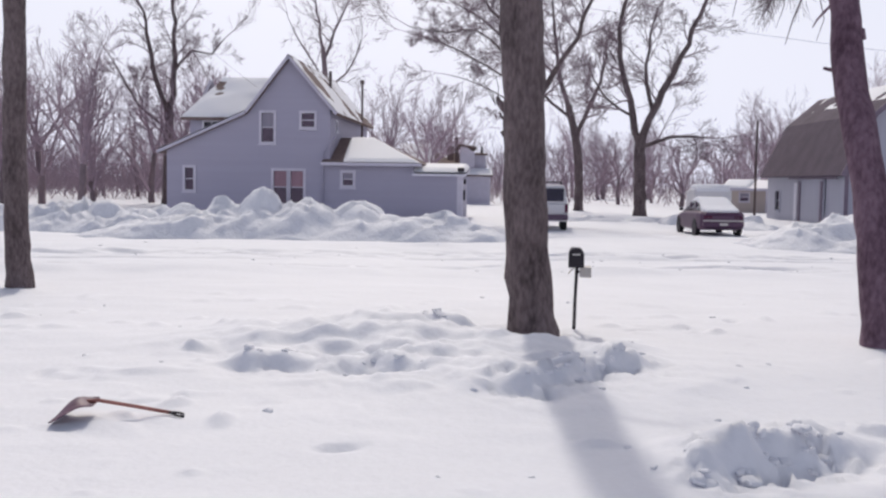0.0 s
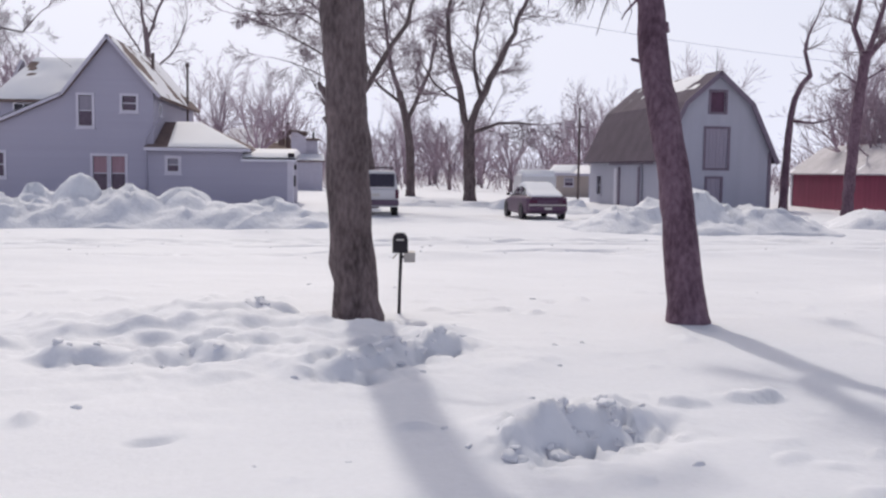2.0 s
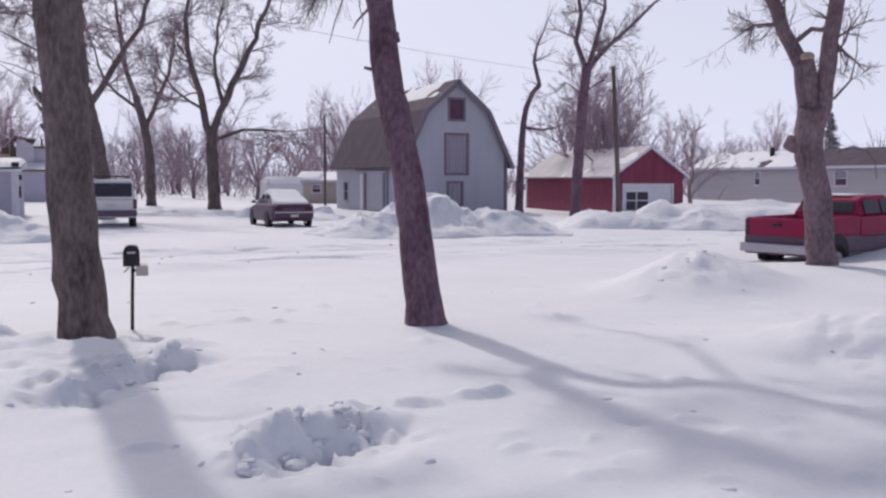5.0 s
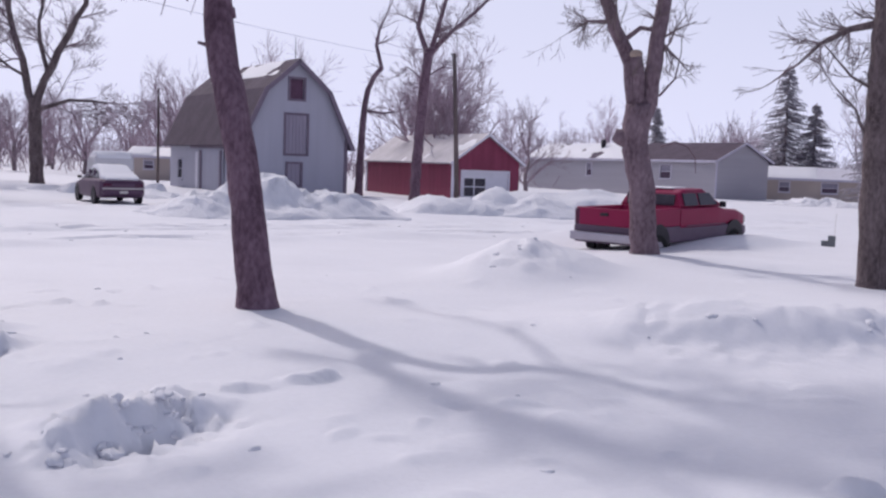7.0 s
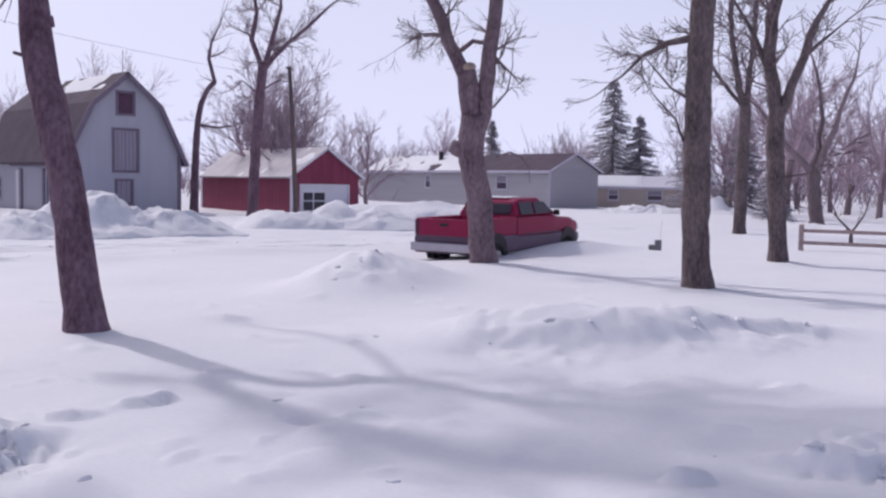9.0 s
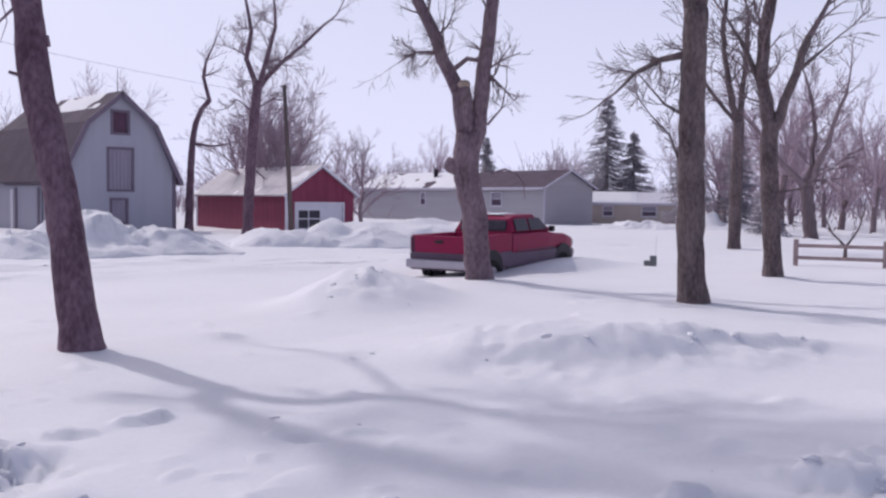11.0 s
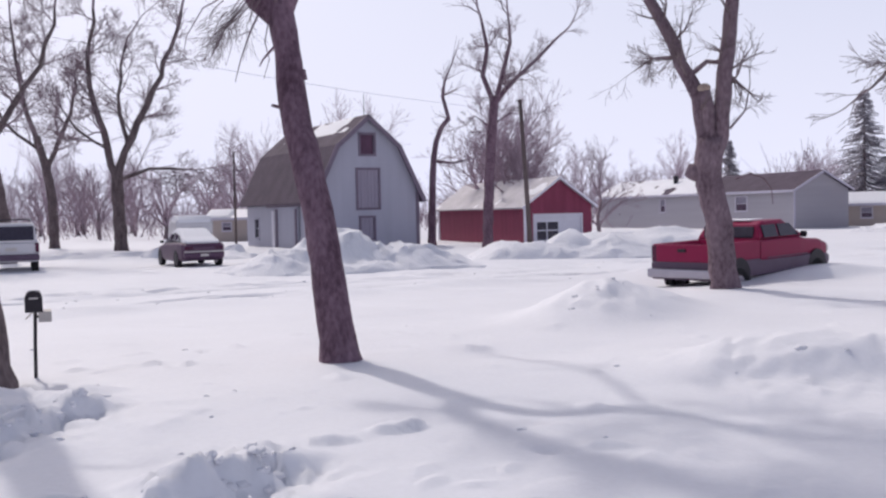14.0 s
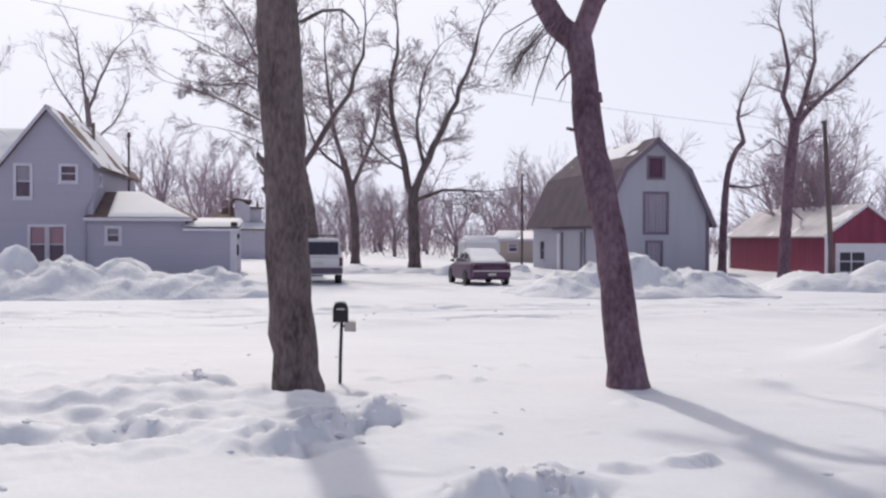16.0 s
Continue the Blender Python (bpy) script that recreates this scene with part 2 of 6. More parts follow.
# ---- the snow-covered ground, one sheet to the horizon ----
def lattice(x, y, seed):
    xi, yi = np.floor(x).astype(np.int64), np.floor(y).astype(np.int64)
    fx, fy = x - xi, y - yi
    fx, fy = fx * fx * (3 - 2 * fx), fy * fy * (3 - 2 * fy)

    def h(a, b):
        n = (a * 374761393 + b * 668265263 + seed * 974711) & 0x7FFFFFFF
        n = ((n ^ (n >> 13)) * 1274126177) & 0x7FFFFFFF
        return ((n ^ (n >> 16)) & 0xFFFF) / 65535.0
    return (h(xi, yi) * (1 - fx) + h(xi + 1, yi) * fx) * (1 - fy) + (h(xi, yi + 1) * (1 - fx) + h(xi + 1, yi + 1) * fx) * fy


def fbm(x, y, scale, octaves=4, seed=1):
    s, a, tot = 0, 1.0, 0
    for o in range(octaves):
        s = s + a * (lattice(x / scale * 2 ** o, y / scale * 2 ** o, seed + o * 17) - 0.5)
        tot += a
        a *= 0.5
    return s / tot


def bump_at(x, y, cx, cy, lx, ly, turn, power=2.0):
    c, s = math.cos(radians(turn)), math.sin(radians(turn))
    u, v = ((x - cx) * c + (y - cy) * s) / lx, (-(x - cx) * s + (y - cy) * c) / ly
    return np.exp(-(u * u + v * v) ** (power / 2))


def blocks(x, y, size, seed):
    """Broken slabs: each cell has a height and a tilt of its own, about -0.5 to 0.5."""
    gx, gy = x / size, y / size
    ix, iy = np.floor(gx).astype(np.int64), np.floor(gy).astype(np.int64)
    best, out = np.full(np.shape(x), 9.0), np.zeros(np.shape(x))

    def h(a, b, k):
        n = (a * 73856093 + b * 19349663 + (seed + k) * 83492791) & 0x7FFFFFFF
        n = ((n ^ (n >> 13)) * 1274126177) & 0x7FFFFFFF
        return ((n ^ (n >> 15)) & 0xFFFF) / 65535.0
    for dx in (-1, 0, 1):
        for dy in (-1, 0, 1):
            a, b = ix + dx, iy + dy
            px, py = gx - a - h(a, b, 1), gy - b - h(a, b, 2)
            d = px * px + py * py
            val = (h(a, b, 3) - 0.5) + 0.8 * (px * (h(a, b, 4) - 0.5) + py * (h(a, b, 5) - 0.7))
            out, best = np.where(d < best, val, out), np.minimum(d, best)
    return out


def cut_bank(x, y, cx, cy, half, turn, height, hollow, back, face, seed, chunk=0.12):
    """A broken ridge along its turned axis: a hollow and a steep ragged face on one side, a gentle back on the other."""
    reach = half + back + face + 1.0
    sel = (np.abs(x - cx) < reach) & (np.abs(y - cy) < reach)
    out = np.zeros(np.shape(x))
    if not sel.any():
        return out
    x, y = x[sel], y[sel]
    c, s = math.cos(radians(turn)), math.sin(radians(turn))
    u, v = (x - cx) * c + (y - cy) * s, -(x - cx) * s + (y - cy) * c
    v = v + 0.55 * fbm(x, y, half * 0.7, 2, seed) + 0.25 * face * fbm(x, y, 0.3, 2, seed + 1)
    h = height * (0.9 + 0.8 * fbm(x, y, half * 0.5, 2, seed + 4))
    ramp = np.clip(1 + v / face, 0, 1)
    prof = np.where(v > 0, h * np.exp(-(np.clip(v, 0, 99) / back) ** 2), np.where(v > -face, -hollow + (h + hollow) * ramp, -hollow * np.exp(-((v + face) / 0.35) ** 2)))
    ends = np.exp(-np.abs(u / half) ** 4)
    near = np.exp(-((v + 0.5 * face) / (0.5 * back + face)) ** 2) * ends
    out[sel] = prof * ends + near * chunk * (0.7 * blocks(x + 0.12 * fbm(x, y, 0.3, 2, seed + 7), y + 0.12 * fbm(x, y, 0.3, 2, seed + 8), 0.17, seed + 2) + 1.1 * fbm(x, y, 0.24, 3, seed + 3))
    return out


# broken ridges in the yard: place, half length, turn, height, hollow, back, face, seed, roughness
BANKS = (
    (2.12, 6.92, 0.82, 31, 0.215, 0.09, 0.42, 0.23, 131, 0.17), (0.98, 9.4, 1.1, 44, 0.13, 0.07, 0.5, 0.19, 141, 0.16),
    (-1.95, 9.85, 0.5, -6, 0.14, 0.07, 0.7, 0.26, 151, 0.04), (-0.85, 9.55, 0.7, 12, 0.07, 0.03, 0.7, 0.26, 161, 0.09), (-0.3, 11.9, 0.9, -14, 0.06, 0.02, 0.4, 0.12, 211, 0.07),
    (8.85, 6.95, 1.5, -36, 0.13, 0.03, 0.9, 0.28, 171, 0.05), (11.0, 5.95, 1.1, -32, 0.13, 0.03, 0.8, 0.26, 181, 0.06),
    (6.8, 2.8, 0.7, -58, 0.08, 0.05, 0.3, 0.12, 191, 0.07), (10.8, 13.3, 0.9, 24, 0.05, 0.02, 0.7, 0.3, 201, 0.10),
)


def ground_height(x, y):
    r = np.hypot(x, y)
    wx, wy = x + 0.5 * fbm(x, y, 0.7, 3, 91) + 0.16 * fbm(x, y, 0.2, 2, 92), y + 0.5 * fbm(x, y, 0.7, 3, 93) + 0.16 * fbm(x, y, 0.2, 2, 94)
    wx, wy = 0.8 * wx + 0.6 * wy, 0.8 * wy - 0.6 * wx
    wind = fbm(x * 0.45 + y * 0.25, y - x * 0.2, 1.3, 4, 5)
    z = 0.14 * fbm(x, y, 5.0, 3, 2) + 0.10 * wind
    # ploughed road with ruts
    yr = y - 25.6 - 0.03 * x - 0.6 * np.sin(x * 0.09)
    road = 1 / (1 + np.exp(np.clip((np.abs(yr) - 4.0) * 2.2, -50, 50)))
    z = z * (1 - 0.6 * road) - 0.14 * road
    rough = np.exp(-((np.abs(yr) - 2.2) / 1.3) ** 2)
    z += rough * (0.30 * fbm(x * 0.35, y, 0.8, 4, 9) + 0.07 * blocks(x * 0.6, y, 0.4, 61))
    for o in (-2.9, -1.5, 0.6, 1.9):
        z += -0.13 * np.exp(-((yr - o - 0.25 * np.sin(x * 0.21 + o) - 0.3 * fbm(x, y, 1.5, 2, 37)) / 0.15) ** 4) * np.clip(0.7 + 2.6 * fbm(x, y, 2.6, 3, 31), 0, 1.3)
    z += 0.20 * np.exp(-((yr + 4.6) / 0.8) ** 2) * (0.6 + 2 * fbm(x, y, 2.5, 3, 12))
    # driveway drifts beyond the road
    z += 0.35 * bump_at(x, y, 8.0, 54, 7.0, 1.6, 4) * (0.8 + fbm(x, y, 3, 3, 14))
    # mound with a hollow towards the camera, and the tree's mound
    lump = fbm(x, y, 0.75, 4, 21)
    m1 = bump_at(x, y, -1.15, 11.3, 1.9, 1.15, -6, 2.6)
    z += m1 * (0.28 + 0.20 * lump + 0.14 * fbm(wx, wy, 0.5, 5, 87))
    z += -0.26 * np.abs(fbm(wx * 0.6 + wy * 0.4, wy, 0.45, 4, 95)) * bump_at(x, y, -0.6, 10.8, 2.6, 1.7, -6, 4)
    scal = np.abs(fbm(x * 0.7 + y * 0.5, y * 1.3, 0.9, 3, 73))
    z += -0.25 * scal * bump_at(x, y, -0.5, 10.3, 1.8, 1.2, -10, 3)
    z += -0.10 * bump_at(x, y, -1.6, 10.3, 1.2, 0.4, -8) + 0.08 * bump_at(x, y, -0.3, 12.2, 0.9, 0.4, -14, 3)
    z += bump_at(x, y, 1.45, 10.25, 1.1, 0.5, -16, 3.2) * (0.04 + 0.16 * lump + 0.06 * np.clip((fbm(wx, wy, 0.45, 5, 77) + 0.1) / 0.28, 0, 1))
    z += bump_at(x, y, 0.3, 9.5, 1.9, 1.4, 0) * (0.11 + 0.22 * lump + 0.12 * fbm(wx, wy, 0.5, 5, 89))
    # trodden and broken clumps
    crisp = fbm(wx, wy, 0.36, 5, 33)
    c1 = bump_at(x + 0.3 * (wx - 0.8 * x - 0.6 * y), y, 2.25, 7.02, 1.15, 0.5, 42, 5)
    block = np.clip((crisp + 0.16) / 0.3, 0, 1)
    block = block * block * (3 - 2 * block)
    fine = fbm(wx, wy, 0.24, 4, 35)
    for bank in BANKS:
        z += cut_bank(x, y, *bank)
    z += c1 * 0.05 * fine
    z += 0.08 * bump_at(x, y, 2.75, 7.75, 0.35, 0.3, 20, 4) * block
    z += bump_at(x, y, 3.93, 7.72, 0.26, 0.11, 0, 9) * (0.075 + 0.16 * fine) + bump_at(x, y, 3.25, 7.62, 0.22, 0.09, -12, 8) * (0.045 + 0.2 * crisp)
    # drifts on the far side of the yard
    z += bump_at(x, y, 11.4, 13.9, 2.0, 1.2, 28, 2.4) * (0.60 + 0.28 * fbm(x, y, 0.8, 4, 41) + 0.05 * np.clip((fbm(wx, wy, 0.6, 5, 83) + 0.02) / 0.08, 0, 1))
    z += bump_at(x, y, 9.7, 7.4, 2.9, 1.3, -36, 2.6) * (0.36 + 0.18 * fbm(x, y, 1.3, 4, 43) + 0.04 * np.clip((fbm(wx, wy, 0.8, 5, 79) - 0.0) / 0.06, 0, 1))
    z += bump_at(x, y, 5.55, 3.42, 0.17, 0.08, -40, 7) * (0.08 + 0.1 * fine)
    # scooped bowl behind the parked pickup and a drift along its side
    z += -0.05 * bump_at(x, y, 16.9, 18.6, 1.5, 1.2, 10, 3) - 0.10 * bump_at(x, y, 20.3, 19.6, 3.6, 1.4, 10, 4)
    z += 0.30 * bump_at(x, y, 21.9, 17.6, 2.4, 0.7, 8, 2.5)
    # footprints and little clods
    for k, (cx, cy) in enumerate(((2.3, 12.7), (2.9, 12.9), (3.3, 12.6), (3.8, 13.6), (4.3, 13.7), (5.6, 14.6), (6.0, 14.5), (2.0, 13.1), (-6.2, 13.4), (-5.9, 12.5), (-2.5, 8.2), (-2.0, 7.7), (4.6, 6.4), (5.1, 6.2), (0.9, 7.2), (-1.0, 7.0), (14.6, 11.6), (13.2, 10.4), (-4.2, 9.6), (-3.0, 12.2), (-2.6, 12.4), (-2.0, 12.9))):
        z += (0.06 if k % 3 else -0.06) * bump_at(x, y, cx, cy, 0.17, 0.08, 25 * k, 3)
    z += 0.04 * np.clip(fbm(x, y, 0.5, 3, 57) - 0.18, 0, 1) * 6 * np.exp(-((r - 13) / 6) ** 2)
    clods = random.Random(77)
    for k in range(70):
        az, d = radians(clods.uniform(-24, 62)), clods.uniform(5.0, 15.5)
        s = clods.uniform(0.05, 0.14)
        z += clods.choice((0.03, 0.045, 0.03, -0.035)) * (0.5 + 1.6 * np.abs(fine)) * bump_at(x, y, d * math.sin(az), d * math.cos(az), s * 1.5, s * 0.8, clods.uniform(-40, 40), 3)
    # broken, tilted slabs in the mounds
    for k in range(52):
        s, tilt = clods.uniform(0.08, 0.30), clods.uniform(-1, 1)
        cx, cy = clods.uniform(-3.0, 2.0), clods.uniform(9.6, 12.4)
        lift = clods.uniform(0.012, 0.042)
        z += lift * (1 + 0.9 * np.clip((x - cx) * tilt + (y - cy), -s, s) / s) * bump_at(x, y, cx, cy, s * 1.5, s * 0.8, clods.uniform(-40, 40), 7)
    for cx, cy, lx, ly, turn, n in ((11.4, 13.9, 1.8, 1.0, 28, 14), (9.7, 7.5, 2.6, 0.8, -36, 10), (6.75, 2.8, 0.9, 0.35, 30, 12), (7.6, 4.6, 2.0, 1.2, 30, 10), (3.6, 6.2, 2.0, 1.0, 20, 12), (-2.5, 8.0, 2.0, 1.0, 0, 12)):
        for k in range(n):
            u, w = clods.uniform(-1, 1) * lx, clods.uniform(-1, 1) * ly
            px, py = cx + u * math.cos(radians(turn)) - w * math.sin(radians(turn)), cy + u * math.sin(radians(turn)) + w * math.cos(radians(turn))
            s, tilt = clods.uniform(0.06, 0.20), clods.uniform(-1, 1)
            z += clods.uniform(0.008, 0.028) * (1 + 0.9 * np.clip((x - px) * tilt + (y - py), -s, s) / s) * bump_at(x, y, px, py, s * 1.6, s * 0.8, clods.uniform(-40, 40), 7)
    # a slight lift about trunks
    for cx, cy in ((0.95, 12.49), (5.0, 11.44), (16.6, 16.2), (16.05, 9.97), (23.8, 12.4), (-7.6, 16.95)):
        z += 0.04 * bump_at(x, y, cx, cy, 0.7, 0.7, 0)
    z += -0.19 * bump_at(x, y, 0.9, 12.1, 0.9, 0.7, 0, 2.5)
    far = np.clip((r - 70) / 200, 0, 1)
    return z * (1 - far) - 0.2 * far


def ground_z(x, y):
    return float(ground_height(np.array([float(x)]), np.array([float(y)]))[0])


def build_ground():
    radii = [0.25]
    while radii[-1] < 3500:
        r = radii[-1]
        radii.append(r + (0.018 + 0.0042 * r if r < 15 else 0.0065 * r if r < 20.5 else 0.085 if r < 31 else 0.008 * r if r < 60 else 0.06 * r))
    az = list(np.arange(-29, 74, 0.26)) + list(np.arange(74, 331, 4.0))
    a, r = np.radians(np.array(az)), np.array(radii)
    R, A = np.meshgrid(r, a, indexing="ij")
    X, Y = R * np.sin(A), R * np.cos(A)
    Z = ground_height(X, Y)
    nr, na = len(r), len(a)
    co = np.stack([X, Y, Z], -1).reshape(-1, 3)
    i, j = np.meshgrid(np.arange(nr - 1), np.arange(na), indexing="ij")
    j2 = (j + 1) % na
    quads = np.stack([i * na + j, i * na + j2, (i + 1) * na + j2, (i + 1) * na + j], -1).reshape(-1, 4)
    me = bpy.data.meshes.new("ground")
    me.vertices.add(len(co) + 1)
    allco = np.vstack([co, [[0, 0, Z[0].mean()]]])
    me.vertices.foreach_set("co", allco.astype(np.float32).ravel())
    tris = np.stack([np.full(na, len(co)), (np.arange(na) + 1) % na, np.arange(na)], -1)
    loops = np.concatenate([quads[:, ::-1].ravel(), tris[:, ::-1].ravel()])
    nq, ntri = len(quads), len(tris)
    me.loops.add(len(loops))
    me.loops.foreach_set("vertex_index", loops.astype(np.int32))
    me.polygons.add(nq + ntri)
    starts = np.concatenate([np.arange(nq) * 4, nq * 4 + np.arange(ntri) * 3])
    me.polygons.foreach_set("loop_start", starts.astype(np.int32))
    me.update(calc_edges=True)
    me.validate()
    smooth(me)
    me.materials.append(SNOW)
    ob = new("ground", me)
    # normals up
    if me.polygons[0].normal.z < 0:
        me.flip_normals()
    return tagged(ob, "deep wind-blown snow with drifts, ruts and footprints", "snow ground", kind="structure")


build_ground()


def snow_clods():
    """Loose broken lumps along the ridges, the road's edge and the yard."""
    rng = random.Random(17)
    spots = []
    for (cx, cy, half, turn, height, hollow, back, face, seed, chunk), n in zip(BANKS, (30, 22, 4, 8, 12, 3, 4, 8, 8)):
        c, s = math.cos(radians(turn)), math.sin(radians(turn))
        for k in range(n):
            u, w = max(-1.15, min(1.15, rng.gauss(0, 0.5))) * half, rng.gauss(-0.1 * face, 0.5 * face)
            spots.append((cx + u * c - w * s, cy + u * s + w * c, rng.choice((0.025, 0.03, 0.035, 0.04, 0.05, 0.065)) * (0.6 + 3 * min(0.15, height))))
    for k in range(45):
        az, d = radians(rng.uniform(-24, 60)), rng.uniform(6.0, 17.0)
        spots.append((d * math.sin(az), d * math.cos(az), rng.uniform(0.015, 0.04)))
    for k in range(70):
        x = rng.uniform(-14, 24)
        spots.append((x, 25.6 + 0.03 * x + 0.6 * math.sin(x * 0.09) + rng.choice((-4.6, -2.9, -1.5, 0.6, 1.9, 4.4)) + rng.gauss(0, 0.35), rng.uniform(0.025, 0.05)))
    gz = ground_height(np.array([p[0] for p in spots]), np.array([p[1] for p in spots]))
    bm = bmesh.new()
    bmesh.ops.create_icosphere(bm, subdivisions=2, radius=1)
    ball = [v.co.copy() for v in bm.verts]
    tris = [tuple(v.index for v in fc.verts) for fc in bm.faces]
    bm.free()
    v, f = [], []
    for (x, y, r), z in zip(spots, gz):
        base, q = len(v), Vector((rng.uniform(0, 90), rng.uniform(0, 90), rng.uniform(0, 90)))
        turn = Matrix.Rotation(rng.uniform(0, 6.28), 3, "Z") @ Matrix.Rotation(rng.gauss(0, 0.3), 3, "X")
        shape = Vector((rng.uniform(0.9, 1.7), rng.uniform(0.7, 1.1), rng.uniform(0.45, 0.8)))
        for p in ball:
            k = 1 + 0.75 * noise.noise(p * 1.2 + q) + 0.25 * noise.noise(p * 3.1 + q)
            d = turn @ Vector((p.x * shape.x, p.y * shape.y, p.z * shape.z)) * (r * k)
            v.append((x + d.x, y + d.y, float(z) - 0.12 * r + d.z))
        f += [(a + base, b + base, c + base) for a, b, c in tris]
    tagged(mesh("snow_clods", v, f, SNOW_ROUGH, None, "", True), "loose broken clods of snow on the drifts", "snow clods", kind="stuff")


snow_clods()


def snow_bank(m, length, width, height, seed, label, peaks=(), broken=1.0):
    """A ploughed heap of broken snow: a lumpy ridge along x."""
    nu, nv = int(length / 0.09), int(width / 0.085)
    u, v = np.meshgrid(np.linspace(-1, 1, nu), np.linspace(-1, 1, nv), indexing="ij")
    x, y = u * length / 2, v * width / 2
    x, y = x + 0.7 * fbm(x, y, 1.3, 4, seed + 8), y + 0.7 * fbm(x, y, 1.3, 4, seed + 9)
    big, mid, small = fbm(x, y, 2.6, 3, seed), fbm(x, y, 1.1, 3, seed + 3), fbm(x, y, 0.55, 4, seed + 5)
    prof = np.clip(1 - np.abs(v + 0.45 * big) ** 2.0, 0, 1) * np.clip((1 - np.abs(u) ** 4), 0, 1) ** 0.6 * np.clip(1 - np.abs(v) ** 6, 0, 1)
    lumpy = min(1.0, broken + 0.15)
    z = height * prof * (0.72 + 0.6 * big + lumpy * (0.14 * np.clip((mid + 0.05) / 0.12, 0, 1) + 0.45 * mid))
    for px, py, ph, pr in peaks:
        wide = min(1.5, max(0.85, pr))
        hump = (ph + 0.75 * height) * np.exp(-(np.abs(x - px) / pr) ** 2.2 - (np.abs(y - py) / wide) ** 2.2) * (1 + 0.18 * mid)
        z = np.maximum(z, hump)
    chip = fbm(x, y, 0.42, 4, seed + 6)
    slabs = broken * (0.32 * blocks(x, y, 1.05, seed + 12) + 0.16 * blocks(x, y, 0.45, seed + 13))
    z += np.clip(z, 0, 1) * (0.16 * lumpy * small + 0.05 * lumpy * np.clip(chip / 0.05, -1, 1) * np.clip((big + 0.12) / 0.1, 0, 1) + slabs) - 0.6 * np.clip(1 - prof / 0.06, 0, 1)
    x2, y2 = x + 0.35 * lumpy * mid * np.clip(z, 0, 1), y + 0.3 * lumpy * small * np.clip(z, 0, 1)
    idx = np.arange(nu * nv).reshape(nu, nv)
    faces = np.stack([idx[:-1, :-1], idx[1:, :-1], idx[1:, 1:], idx[:-1, 1:]], -1).reshape(-1, 4)
    verts = np.stack([x2, y2, z], -1).reshape(-1, 3)
    ob = mesh("snow_bank", verts.tolist(), faces.tolist(), SNOW_ROUGH, None, "", True)
    ob.matrix_basis = m
    return tagged(ob, label, "snow bank", "ploughed snow banks")


snow_bank(pose(-5.2, 33.6, -0.12, 0, 0, -3), 14.5, 4.8, 1.12, 3, "high ploughed bank of lumpy broken snow before a blue house",
          ((-2.8, 0.3, 0.5, 0.8), (-1.4, 0.2, 0.86, 1.0), (0.3, 0.1, 0.58, 1.6), (2.1, 0.3, 0.56, 1.4), (3.2, 0.0, 0.2, 1.1), (-4.2, 0.2, 0.3, 1.1), (4.6, -0.1, 0.12, 1.0)), 0.65)
snow_bank(pose(-17.5, 37.2, -0.12, 0, 0, -7), 18.0, 5.0, 1.25, 11, "long low ploughed snow bank beside the road", ((4.6, 0.1, 0.4, 0.9),))
snow_bank(pose(14.6, 32.6, -0.12, 0, 0, -2), 9.6, 4.4, 0.85, 23, "ploughed snow pile before a grey barn", ((0.0, 0.3, 0.75, 1.7), (-1.7, 0.2, 0.35, 1.1), (2.1, 0.1, 0.2, 1.4)))
snow_bank(pose(24.6, 33.2, -0.12, 0, 0, -20), 8.0, 4.6, 1.0, 31, "smooth ploughed snow pile beside a red shed", ((0.4, 0.2, 0.45, 1.3),), 0.45)
snow_bank(pose(34.5, 37.5, -0.12, 0, 0, -32), 13.0, 6.0, 1.0, 37, "broad rounded snow drift before a grey house", ((0.0, 0.5, 0.35, 2.6),), 0.15)
snow_bank(pose(60.5, 39.5, -0.1, 0, 0, -50), 12.0, 4.0, 0.7, 41, "distant ploughed snow bank before a beige house", ((2.5, 0, 0.6, 1.0),))
snow_bank(pose(13.4, 45.6, -0.1, 0, 0, -50), 5.0, 2.4, 0.45, 47, "small snow heap at the barn's side")
snow_bank(pose(8.2, 52.5, -0.12, 0, 0, 0), 9.0, 3.0, 0.5, 53, "low drift of snow behind parked cars")


# ---- bare trees ----
def bend(pts, rng, amount, step=0.5):
    """Fill a coarse limb line with gently crooked points."""
    pts = [Vector(p) for p in pts]
    out = [pts[0]]
    for i in range(len(pts) - 1):
        a, b = pts[i], pts[i + 1]
        p0, p3 = pts[max(i - 1, 0)], pts[min(i + 2, len(pts) - 1)]
        n = max(1, int((b - a).length / step))
        for k in range(1, n + 1):
            t = k / n
            p = 0.5 * ((2 * a) + (b - p0) * t + (2 * p0 - 5 * a + 4 * b - p3) * t * t + (3 * a - p0 - 3 * b + p3) * t ** 3)
            if k < n:
                p = p + Vector((rng.uniform(-1, 1), rng.uniform(-1, 1), rng.uniform(-0.3, 0.3))) * amount
            out.append(p)
    return out


